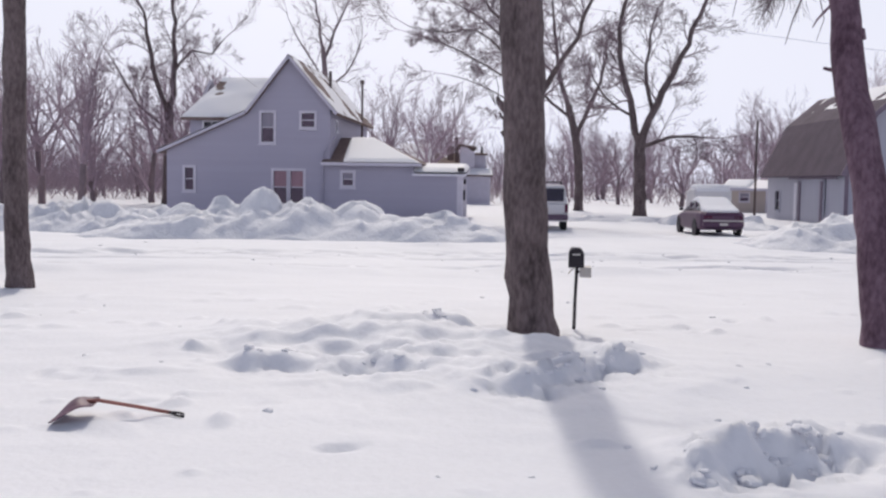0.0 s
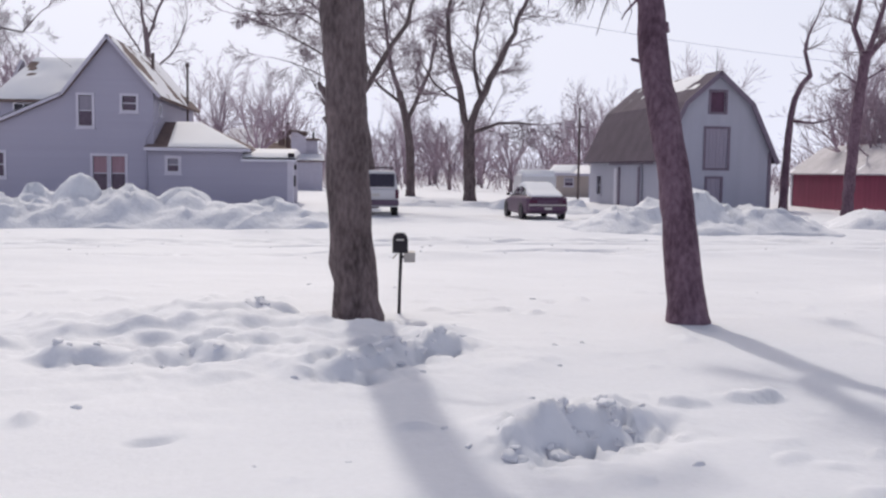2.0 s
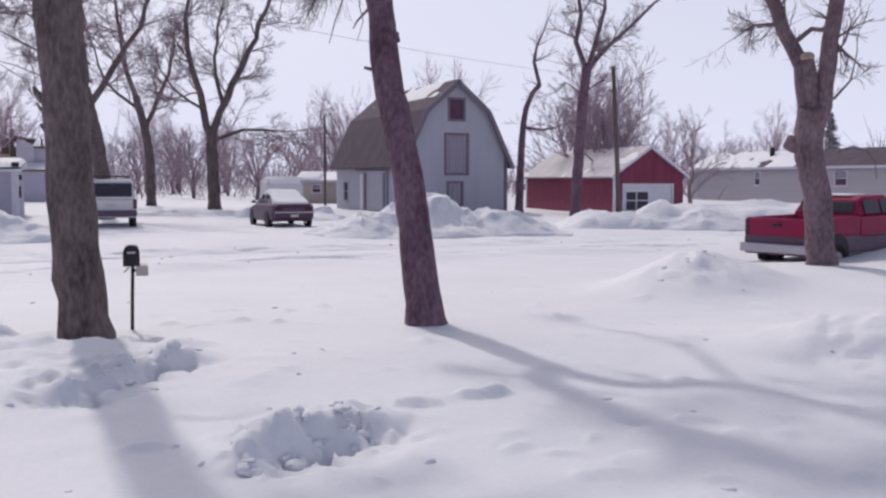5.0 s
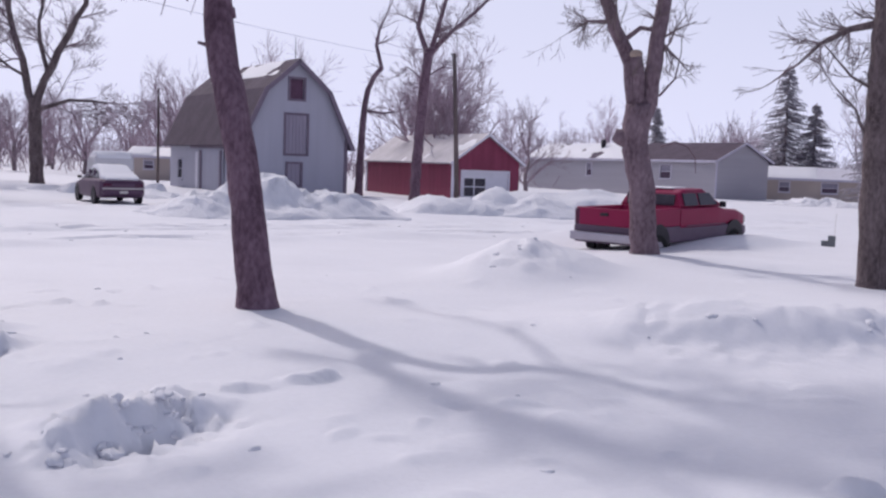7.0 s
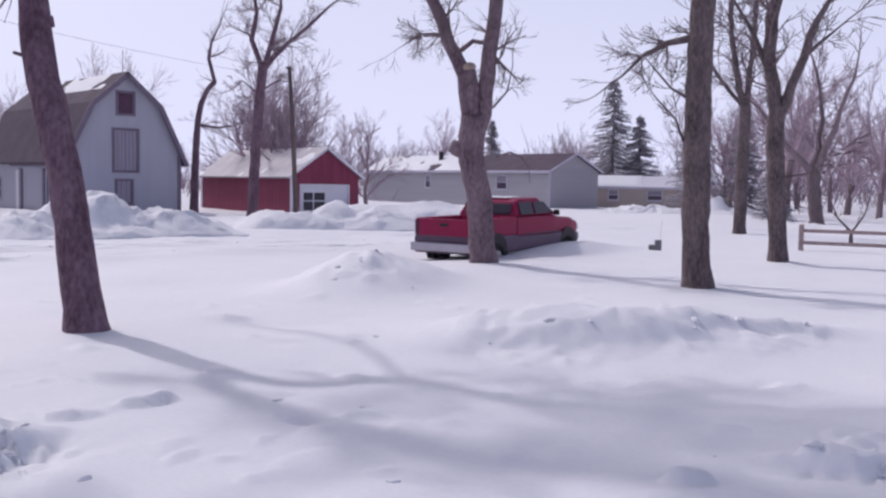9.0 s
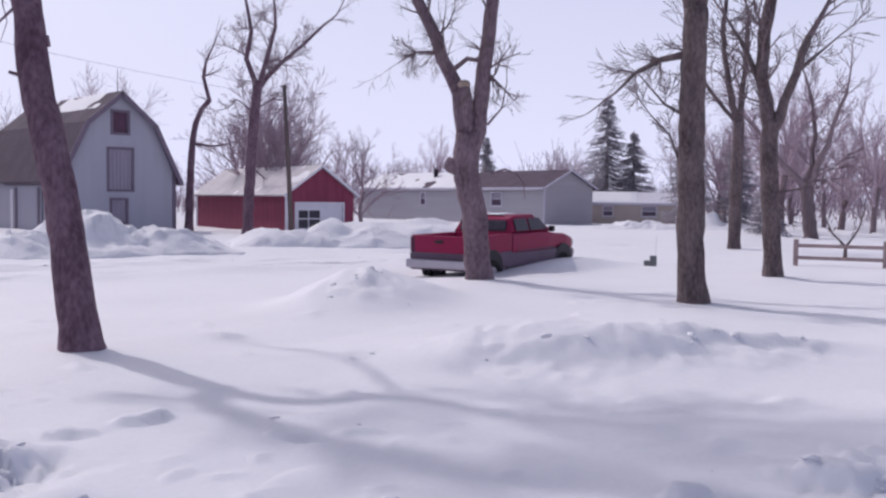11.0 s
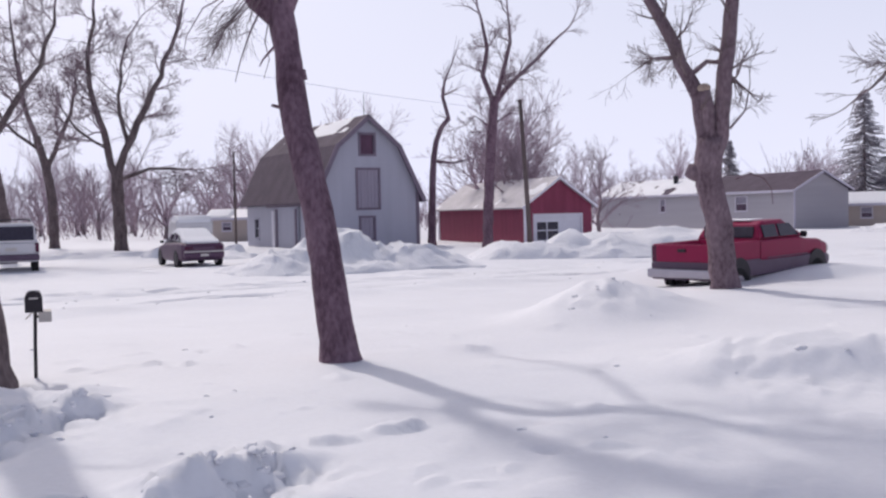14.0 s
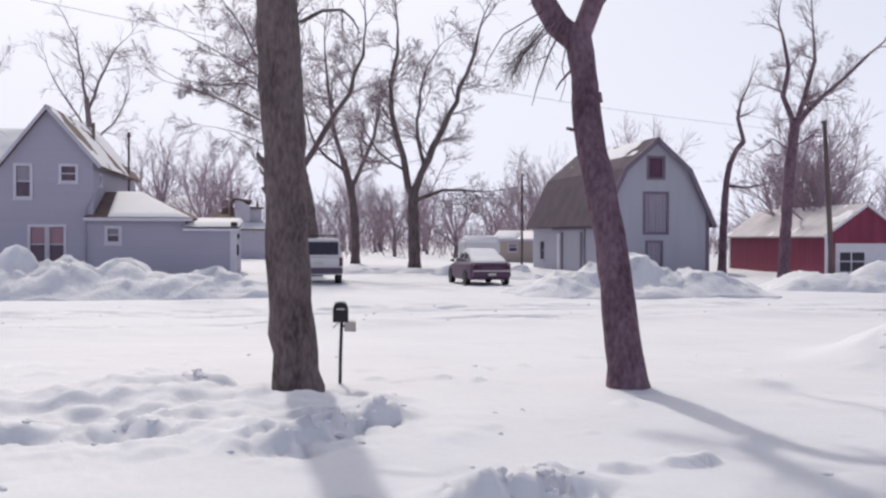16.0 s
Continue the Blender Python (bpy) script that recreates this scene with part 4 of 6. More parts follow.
bare_tree(-11.5, 94.4, [(0, 0, 0.0), (0.0, 0.0, 8.5), (-0.47, -0.06, 14.8)], 0.40, 0.22,
          [([(-0.47, -0.06, 14.5), (-1.13, -0.14, 18.69), (-1.6, 0, 20.5)], 0.16, 0.05, 12), ([(-0.42, -0.05, 13.5), (1.01, 0.11, 17.17), (2.2, 0, 19.5)], 0.16, 0.05, 12), ([(0, 0, 11), (-2.2, 0, 14.5), (-3.6, 0, 17)], 0.12, 0.04, 9), ([(0, 0, 10.5), (2.2, 0, 13), (3.2, 0, 15.5)], 0.12, 0.04, 9)],
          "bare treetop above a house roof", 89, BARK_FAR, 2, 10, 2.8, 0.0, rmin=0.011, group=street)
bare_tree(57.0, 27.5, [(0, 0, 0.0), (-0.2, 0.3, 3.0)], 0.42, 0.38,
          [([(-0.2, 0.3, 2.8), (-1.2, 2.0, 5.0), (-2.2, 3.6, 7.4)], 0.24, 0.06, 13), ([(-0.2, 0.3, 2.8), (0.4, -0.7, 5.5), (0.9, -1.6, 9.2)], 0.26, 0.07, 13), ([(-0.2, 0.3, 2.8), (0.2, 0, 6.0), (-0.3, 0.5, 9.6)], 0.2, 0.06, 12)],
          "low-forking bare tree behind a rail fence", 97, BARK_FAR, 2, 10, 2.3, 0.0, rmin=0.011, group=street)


def far_tree(seed, height, spread):
    """One kind of distant tree, to be copied: a trunk, steep main limbs and a fuzz of fine twigs."""
    rng = random.Random(seed)
    root = thing("tree", pose(0, 0, -30 - 20 * seed), "hazy distant bare tree in a shelter belt", "tree", "distant bare trees")
    hgt = height * rng.uniform(0.22, 0.36)
    trunk = bend([(0, 0, -0.3), (rng.uniform(-0.3, 0.3), 0, hgt * 0.5), (rng.uniform(-0.5, 0.5), rng.uniform(-0.3, 0.3), hgt)], rng, 0.05, 1.0)
    v, f = [], []
    add_tube(v, f, trunk, [0.27 - 0.1 * i / len(trunk) for i in range(len(trunk))], 7)
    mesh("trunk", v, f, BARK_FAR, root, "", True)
    v, f = [], []
    turn = rng.uniform(0, 6.28)
    limbs = rng.randint(5, 7)
    for k in range(limbs):
        a = turn + 6.28 * k / limbs + rng.uniform(-0.5, 0.5)
        lean = spread * rng.uniform(0.35, 1.15)
        d = Vector((math.cos(a) * lean, math.sin(a) * lean, 1.0)).normalized()
        s = trunk[-1 - rng.randint(0, len(trunk) // 2)]
        twig(v, f, s, d, 0.13, height * rng.uniform(0.50, 0.70), 3, rng, 0.05, 0.012, 0.82, 1)
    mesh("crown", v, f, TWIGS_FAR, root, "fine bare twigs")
    return root


FAR = [far_tree(k + 1, h, s) for k, (h, s) in enumerate(((12, 0.5), (10, 0.8), (13, 0.35), (9, 0.7), (11, 0.6)))]
rng = random.Random(5)
spots = []
for k in range(27):  # dense belt to the left of the blue house and behind it
    spots.append((rng.uniform(-31, -13), rng.uniform(62, 120), rng.uniform(0.8, 1.25)))
for k in range(9):
    spots.append((rng.uniform(-13, 2), rng.uniform(105, 150), rng.uniform(0.7, 1.0)))
for k in range(23):  # behind the parked cars
    spots.append((rng.uniform(2, 22), rng.uniform(95, 165), rng.uniform(0.7, 1.1)))
for k in range(23):  # behind barn, shed and grey house
    spots.append((rng.uniform(20, 52), rng.uniform(105, 170), rng.uniform(0.65, 1.0)))
for k in range(22):  # right-hand grove
    spots.append((rng.uniform(57, 78), rng.uniform(62, 120), rng.uniform(0.7, 1.05)))
spots += [(34.2, 66, 0.85), (33.2, 70, 0.9), (31.6, 72, 0.8), (24.2, 84, 0.95), (22.4, 88, 1.0), (-1.2, 92, 1.0), (-3.6, 96, 1.05), (38.7, 84, 0.7), (33.6, 62, 0.78), (34.9, 66, 0.82), (32.7, 64, 0.75), (33.9, 60, 0.66)]
for k, (az, d, s) in enumerate(spots):
    m = pose(d * math.sin(radians(az)), d * math.cos(radians(az)), 0, 0, 0, rng.uniform(0, 360))
    ob = copy_thing(FAR[k % 5], m)
    ob.scale = (s, s, s * rng.uniform(0.9, 1.1))
for ob in FAR:
    for o in (*ob.children_recursive, ob):
        bpy.data.objects.remove(o)

# far brushwood that closes the distance
rng = random.Random(9)
v, f = [], []
for k in range(19000):
    az, d = radians(rng.uniform(-40, -7) if k % 3 == 0 else rng.uniform(-40, 88)), rng.uniform(95, 210)
    p = Vector((d * math.sin(az), d * math.cos(az), -0.3))
    hgt = rng.uniform(1.2, 5.5) * (0.6 + 0.8 * (math.sin(az * 23) * 0.5 + 0.5)) * (1.3 if az < -0.12 else 1.0)
    p.z = rng.uniform(-0.3, 1.6)
    q = p + Vector((rng.gauss(0, 0.4 * hgt), rng.gauss(0, 0.4 * hgt), hgt))
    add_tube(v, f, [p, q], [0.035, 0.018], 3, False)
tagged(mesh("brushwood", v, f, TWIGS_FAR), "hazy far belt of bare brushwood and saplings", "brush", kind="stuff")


# ---- buildings ----
def window(parent, x0, x1, z0, z1, m, trim=0.09, panes=(1, 2), curtain=None, name="window", proud=0.05, frame_mat=None, glass=None):
    """A framed sash window in a wall whose outer face is y = 0 of m, looking to -y."""
    w = part(name, wall_sheet(rect(x0 - trim, x1 + trim, z0 - trim, z1 + trim), [rect(x0, x1, z0, z1)], proud + 0.12, m @ Matrix.Translation((0, -proud, 0))), frame_mat or WHITE, parent)
    nx, nz = panes
    for i in range(nx):
        for k in range(nz):
            a, b = x0 + (x1 - x0) * i / nx, x0 + (x1 - x0) * (i + 1) / nx
            c, d = z0 + (z1 - z0) * k / nz, z0 + (z1 - z0) * (k + 1) / nz
            bm = bmesh.new()
            add_box(bm, a + 0.015, b - 0.015, 0.05, 0.065, c + 0.015, d - 0.015, m=m)
            part("pane", bm, curtain if curtain and k else glass or GLASS, w)
    for k in range(1, nz):
        z = z0 + (z1 - z0) * k / nz
        box("rail", x0, x1, 0.0, 0.07, z - 0.025, z + 0.025, frame_mat or WHITE, w, m=m)
    for i in range(1, nx):
        x = x0 + (x1 - x0) * i / nx
        box("mullion", x - 0.03, x + 0.03, 0.002, 0.072, z0, z1, frame_mat or WHITE, w, m=m)
    box("sill", x0 - trim - 0.04, x1 + trim + 0.04, -proud - 0.06, 0.0, z0 - trim - 0.05, z0 - trim, frame_mat or WHITE, w, m=m)
    return w


def blue_house():
    """Local x along the front, y back, origin at the front's right corner."""
    root = thing("house", pose(1.0, 50.4, 0, 0, 0, -4.2), "blue-grey two-storey wooden house with snowy roofs and white trim", "house")
    I = Matrix.Identity(4)
    xl, xk, xa, xr = -15.9, -11.65, -9.35, -7.2
    ze, zk, za, zr = 3.55, 5.45, 8.38, 5.93
    D = 12.5
    wins = [(-14.92, -14.46, 1.4, 2.55), (-10.82, -10.18, 3.95, 5.45), (-8.7, -8.03, 4.75, 5.45), (-10.17, -9.48, 0.75, 2.45), (-9.28, -8.6, 0.75, 2.45)]
    front = [(xl, -0.4), (xr, -0.4), (xr, zr), (xa, za), (xk, zk), (xl, ze)]
    part("front_wall", wall_sheet(front, [rect(*w) for w in wins], 0.2), SIDING, root)
    for k, w in enumerate(wins):
        window(root, *w, I, 0.13, (1, 2), (None, NET, None, CURTAIN, CURTAIN)[k], frame_mat=PALE_TRIM, glass=PANE_DIM)
    # right side wall of the tall block, with a little window
    side = Matrix.Translation((xr, 0.2, 0)) @ Matrix.Rotation(radians(90), 4, "Z")
    sw = [(1.3, 1.75, 4.65, 5.15)]
    part("side_wall", wall_sheet(rect(0, D - 0.2, -0.4, zr), [rect(*w) for w in sw], 0.2, side), SIDING, root)
    window(root, *sw[0], side, 0.07, (1, 1))
    part("back_wall", wall_sheet(front, [], 0.2, Matrix.Translation((0, D, 0))), SIDING, root)
    box("left_wall", xl, xl + 0.2, 0.2, D, -0.4, ze, SIDING, root)
    # roofs
    ov = 0.35
    slab("roof", [(xr + 0.45, -ov, zr - 0.48), (xr + 0.45, D + ov, zr - 0.48), (xa, D + ov, za + 0.08), (xa, -ov, za + 0.08)], 0.16, SHINGLE, root)
    slab("roof", [(xk, -ov, zk + 0.06), (xk, D + ov, zk + 0.06), (xa, D + ov, za + 0.08), (xa, -ov, za + 0.08)], 0.16, SHINGLE, root)
    slab("roof", [(xl - 0.45, -ov, ze - 0.13), (xl - 0.45, 4.0, ze - 0.13), (xk, 4.0, zk + 0.06), (xk, -ov, zk + 0.06)], 0.16, SHINGLE, root)
    snow_sheet("roof_snow", [(xr + 0.45, -ov, zr - 0.47), (xr + 0.45, D + ov, zr - 0.47), (xa, D + ov, za + 0.09), (xa, -ov, za + 0.09)], 0.06, root, 3, 0.30)
    snow_sheet("roof_snow", [(xl - 0.45, -ov, ze - 0.12), (xk, -ov, zk + 0.07), (xk, 4.0, zk + 0.07), (xl - 0.45, 4.0, ze - 0.12)], 0.12, root, 5, 0.8)
    # white rake boards along the gable
    for (x0, z0), (x1, z1) in (((xl - 0.45, ze - 0.13), (xk, zk + 0.06)), ((xk, zk + 0.06), (xa, za + 0.08)), ((xr + 0.45, zr - 0.48), (xa, za + 0.08))):
        p, q = Vector((x0, -ov - 0.03, z0)), Vector((x1, -ov - 0.03, z1))
        slab("rake_board", [p, q, q + Vector((0, 0.05, 0)), p + Vector((0, 0.05, 0))], 0.15, SOFT_TRIM, root)
    # cross wing at the back left
    wx0, wx1, wy0, wy1, wyr = -16.0, xa, 4.0, 11.0, 7.5
    ww = [(-15.2, -14.3, 4.62, 5.2)]
    part("wing_wall", wall_sheet(rect(wx0, xk, -0.4, 5.62), [rect(*w) for w in ww], 0.2, Matrix.Translation((0, wy0, 0))), SIDING, root)
    window(root, *ww[0], Matrix.Translation((0, wy0, 0)), 0.08, (2, 1))
    endm = Matrix.Translation((wx0 + 0.2, wy0 + 0.2, 0)) @ Matrix.Rotation(radians(90), 4, "Z")
    part("wing_wall", wall_sheet([(0, -0.4), (6.8, -0.4), (6.8, 5.35), (3.3, 7.9), (0, 5.35)], [], 0.2, endm), SIDING, root)
    slab("wing_roof", [(wx0 - 0.4, wy0 - 0.45, 5.4), (wx1, wy0 - 0.45, 5.4), (wx1, wyr, 8.05), (wx0 + 0.9, wyr, 8.05)], 0.16, SHINGLE, root)
    slab("wing_roof", [(wx0 - 0.4, wy1 + 0.45, 5.1), (wx1, wy1 + 0.45, 5.1), (wx1, wyr, 8.05), (wx0 + 0.9, wyr, 8.05)], 0.16, SHINGLE, root)
    slab("wing_roof", [(wx0 - 0.4, wy0 - 0.45, 5.4), (wx0 - 0.4, wy1 + 0.45, 5.1), (wx0 + 0.9, wyr, 8.05)], 0.16, SHINGLE, root)
    snow_sheet("roof_snow", [(wx0 - 0.4, wy0 - 0.45, 5.41), (wx1 - 0.6, wy0 - 0.45, 5.41), (wx1 - 0.6, wyr, 8.06), (wx0 + 0.9, wyr, 8.06)], 0.10, root, 8, 0.52, edge=0.06)
    # single-storey annex with a hipped snowy roof
    aw = [(-6.5, -5.98, 1.74, 2.38)]
    part("annex_wall", wall_sheet(rect(xr + 0.003, -2.77, -0.4, 2.95), [rect(*w) for w in aw], 0.2, Matrix.Translation((0, -0.05, 0))), SIDING, root)
    window(root, *aw[0], Matrix.Translation((0, -0.05, 0)), 0.15, (1, 2), NET, frame_mat=PALE_TRIM, glass=PANE_DIM)
    box("annex_wall", -2.97, -2.77, 0.15, 7.0, -0.4, 2.95, SIDING, root)
    slab("annex_roof", [(xr - 0.4, -0.4, 2.92), (-2.36, -0.4, 2.92), (-5.4, 3.2, 4.35), (xr, 3.2, 4.35)], 0.14, SHINGLE, root)
    slab("annex_roof", [(-2.36, -0.4, 2.92), (-2.36, 7.3, 2.92), (-5.4, 3.2, 4.35)], 0.14, SHINGLE, root)
    slab("annex_roof", [(xr, 3.2, 4.35), (-5.4, 3.2, 4.35), (-2.36, 7.3, 2.92), (xr, 7.3, 2.92)], 0.14, SHINGLE, root)
    snow_sheet("roof_snow", [(xr + 0.75, -0.36, 2.93), (-2.42, -0.36, 2.93), (-5.4, 3.1, 4.35), (xr + 0.6, 3.1, 4.35)], 0.11, root, 12, 0.95, edge=0.05)
    box("fascia", xr - 0.4, -2.36, -0.46, -0.40, 2.76, 2.92, PALE_TRIM, root)
    # lean-to at the right end
    part("annex_wall", wall_sheet(rect(-2.767, -0.25, -0.4, 2.32), [], 0.2, Matrix.Translation((0, -0.08, 0))), SIDING, root)
    box("annex_wall", -0.45, -0.25, 0.12, 4.5, -0.4, 2.3, SIDING, root)
    box("corner_board", -0.54, -0.22, -0.12, -0.08, -0.4, 2.32, PALE_TRIM, root)
    box("corner_board", -0.25, -0.22, -0.08, 0.16, -0.4, 2.32, WHITE, root)
    slab("annex_roof", [(-2.85, -0.4, 2.4), (-0.1, -0.4, 2.4), (-0.1, 4.7, 2.75), (-2.85, 4.7, 2.75)], 0.12, WHITE, root)
    snow_sheet("roof_snow", [(-2.85, -0.4, 2.41), (-0.1, -0.4, 2.41), (-0.1, 4.7, 2.76), (-2.85, 4.7, 2.76)], 0.30, root, 15, 1.1, edge=0.06)
    box("flood_lamp", -0.5, -0.16, -0.46, -0.2, 2.52, 2.74, BLACK, root, 0.06)
    box("meter_box", -0.22, -0.12, -0.06, 0.14, 1.05, 1.6, BLACK, root, 0.03)
    box("lamp_box", -0.25, -0.12, 0.6, 0.75, 1.9, 2.15, BLACK, root, 0.02)
    tube("flue_pipe", [(-6.95, 9.0, 2.0), (-6.95, 9.0, 7.9)], [0.065, 0.065], POLE, root, 10)
    tube("flue_cap", [(-6.95, 9.0, 7.85), (-6.95, 9.0, 8.12)], [0.12, 0.10], POLE, root, 10)
    tube("roof_vent", [(xa + 1.0, 6.0, 7.0), (xa + 1.0, 6.0, 8.3)], [0.09, 0.09], POLE, root, 8)
    tube("conduit", [(xr - 0.35, -0.06, -0.3), (xr - 0.35, -0.06, 3.4), (xr + 0.3, -0.06, 4.3)], [0.045, 0.045, 0.045], SIDING, root, 6)
    return root


blue_house()


def grey_barn():
    """Local x along the gable, y back along the side; origin at the near corner."""
    W, L = 6.3, 12.3
    c, ang = Vector((20.55, 50.35, 0)), -25.2 + 25
    root = thing("barn", pose(c.x, c.y, 0, 0, 0, ang), "weathered grey-blue gambrel barn with a snow-dusted brown roof", "barn")
    I = Matrix.Identity(4)
    ze, zk, za, kx = 3.2, 5.78, 7.5, 1.12
    gable = [(0, -0.4), (W, -0.4), (W, ze), (W - kx, zk), (W / 2, za), (kx, zk), (0, ze)]
    loft, door, low = (W / 2 - 0.42, W / 2 + 0.42, 5.36, 6.45), (W / 2 - 0.64, W / 2 + 0.64, 2.3, 4.45), (W / 2 - 0.5, W / 2 + 0.3, 0.55, 1.72)
    part("gable_wall", wall_sheet(gable, [rect(*loft), rect(*door), rect(*low)], 0.18), BARN_PAINT, root)
    part("gable_wall", wall_sheet(gable, [], 0.18, Matrix.Translation((0, L - 0.18, 0))), BARN_PAINT, root)
    for nm, r, panel in (("loft_hatch", loft, DARK), ("hay_door", door, BARN_BOARD), ("low_window", low, BARN_BOARD)):
        f = part(nm, wall_sheet(rect(r[0] - 0.13, r[1] + 0.13, r[2] - 0.13, r[3] + 0.13), [rect(*r)], 0.1, Matrix.Translation((0, -0.05, 0))), BARN_TRIM, root)
        if panel is DARK:
            box("panel", r[0], r[1], 0.10, 0.14, r[2], r[3], DARK, f)
        else:
            n = max(3, int((r[1] - r[0]) / 0.2))
            for i in range(n):
                a = r[0] + (r[1] - r[0]) * i / n
                box("board", a + 0.008, a + (r[1] - r[0]) / n - 0.008, 0.03, 0.07, r[2], r[3], panel, f)
    # long side with a sliding door
    side = Matrix.Translation((0, L - 0.18, 0)) @ Matrix.Rotation(radians(-90), 4, "Z")
    sl = L - 0.36
    big, small = (sl - 6.2, sl - 2.6, -0.3, 2.35), (1.4, 2.2, 0.6, 1.75)
    part("side_wall", wall_sheet(rect(0, sl, -0.4, ze), [rect(*big), rect(*small)], 0.18, side), BARN_PAINT, root)
    box("side_wall", W - 0.18, W, 0.18, L - 0.18, -0.4, ze, BARN_PAINT, root)
    d = part("sliding_door", wall_sheet(rect(big[0] - 0.1, big[1] + 0.1, big[2], big[3] + 0.1), [], 0.06, side @ Matrix.Translation((0, -0.12, 0))), BARN_PAINT, root, "faded grey sliding door")
    box("door_rail", big[0] - 1.6, big[1] + 1.9, -0.2, -0.13, big[3] + 0.12, big[3] + 0.3, BARN_TRIM, root, m=side)
    box("door_jamb", big[0] - 0.75, big[0] - 0.3, -0.16, -0.05, big[2], big[3] - 0.1, WHITE, root, 0, "pale upright board", side)
    for k in range(2):
        x = big[0] + 0.15 + k * 3.3
        box("batten", x - 0.12, x + 0.12, -0.2, -0.12, big[2], big[3], BARN_TRIM, d, m=side)
    window(root, *small, side, 0.1, (1, 2), frame_mat=BARN_PAINT)
    # gambrel roof
    ov = 0.3
    for sgn in (0, 1):
        X = (lambda x: x) if sgn == 0 else (lambda x: W - x)
        low_q = [(X(-0.45), -ov, ze - 0.55), (X(-0.45), L + ov, ze - 0.55), (X(kx), L + ov, zk + 0.08), (X(kx), -ov, zk + 0.08)]
        up_q = [(X(kx), -ov, zk + 0.08), (X(kx), L + ov, zk + 0.08), (X(W / 2), L + ov, za + 0.1), (X(W / 2), -ov, za + 0.1)]
        slab("roof", low_q, 0.14, SHINGLE_GREY, root)
        slab("roof", up_q, 0.14, SHINGLE_GREY, root)
        a, b, c2, d2 = (Vector(p) for p in up_q)
        snow_sheet("roof_snow", [a.lerp(d2, 0.45), b.lerp(c2, 0.45), c2, d2], 0.06, root, 21 + sgn, 0.34, edge=0.05)
        for a, b in ((low_q[0], low_q[3]), (up_q[0], up_q[3])):
            p, q = Vector(a) + Vector((0, -0.05, 0)), Vector(b) + Vector((0, -0.05, 0))
            slab("rake_board", [p, q, q + Vector((0, 0.05, 0)), p + Vector((0, 0.05, 0))], 0.26, BARN_TRIM, root)
    for x in (0.0, W):
        box("corner_board", x - 0.1, x + 0.1, -0.05, 0.0, -0.4, ze, BARN_TRIM, root)
    tube("lightning_rod", [(W / 2, 0.3, za), (W / 2, 0.3, za + 1.3)], [0.025, 0.012], BLACK, root, 5)
    return root


grey_barn()


def red_shed():
    W, L = 4.3, 13.0
    root = thing("shed", pose(30.7, 44.9, 0, 0, 0, -34.7 + 27), "red wooden shed with a snowy roof and a white garage door", "shed")
    ze, za = 2.3, 3.75
    door = (0.62, 3.6, -0.3, 1.62)
    gable = [(0, -0.4), (W, -0.4), (W, ze), (W / 2, za), (0, ze)]
    part("gable_wall", wall_sheet(gable, [rect(*door)], 0.15), RED_PAINT, root)
    part("gable_wall", wall_sheet(gable, [], 0.15, Matrix.Translation((0, L - 0.15, 0))), RED_PAINT, root)
    for x in (0, W - 0.15):
        box("side_wall", x, x + 0.15, 0.15, L - 0.15, -0.4, ze, RED_PAINT, root)
    d = part("garage_door", wall_sheet(rect(*door), [rect(0.8, 1.4, 0.25, 0.75), rect(1.46, 2.15, 0.25, 0.75), rect(0.8, 1.4, 0.81, 1.25), rect(1.46, 2.15, 0.81, 1.25), ], 0.06, Matrix.Translation((0, 0.05, 0))), WHITE, root, "white garage door with dark panes")
    for q in ((0.8, 1.4, 0.25, 0.75), (1.46, 2.15, 0.25, 0.75), (0.8, 1.4, 0.81, 1.25), (1.46, 2.15, 0.81, 1.25)):
        box("pane", q[0], q[1], 0.08, 0.10, q[2], q[3], GLASS, d)
    for a in ((0.53, 0.62, -0.3, 1.62), (3.6, 3.69, -0.3, 1.62), (0.53, 3.69, 1.62, 1.72)):
        box("door_frame", a[0], a[1], -0.03, 0.05, a[2], a[3], WHITE, root)
    box("corner_board", -0.06, 0.1, -0.05, 0.0, -0.4, ze, WHITE, root)
    box("corner_board", -0.06, 0.0, L - 0.2, L, -0.4, ze, WHITE, root)
    for sgn in (0, 1):
        X = (lambda x: x) if sgn == 0 else (lambda x: W - x)
        q = [(X(-0.3), -0.25, ze - 0.2), (X(-0.3), L + 0.25, ze - 0.2), (X(W / 2), L + 0.25, za + 0.07), (X(W / 2), -0.25, za + 0.07)]
        slab("roof", q, 0.1, FROSTED, root)
        snow_sheet("roof_snow", q, 0.07, root, 61 + sgn, 0.05)
        p0, p1 = Vector(q[0]) + Vector((0, -0.04, 0)), Vector(q[3]) + Vector((0, -0.04, 0))
        slab("rake_board", [p0, p1, p1 + Vector((0, 0.04, 0)), p0 + Vector((0, 0.04, 0))], 0.13, WHITE, root)
    return root


red_shed()


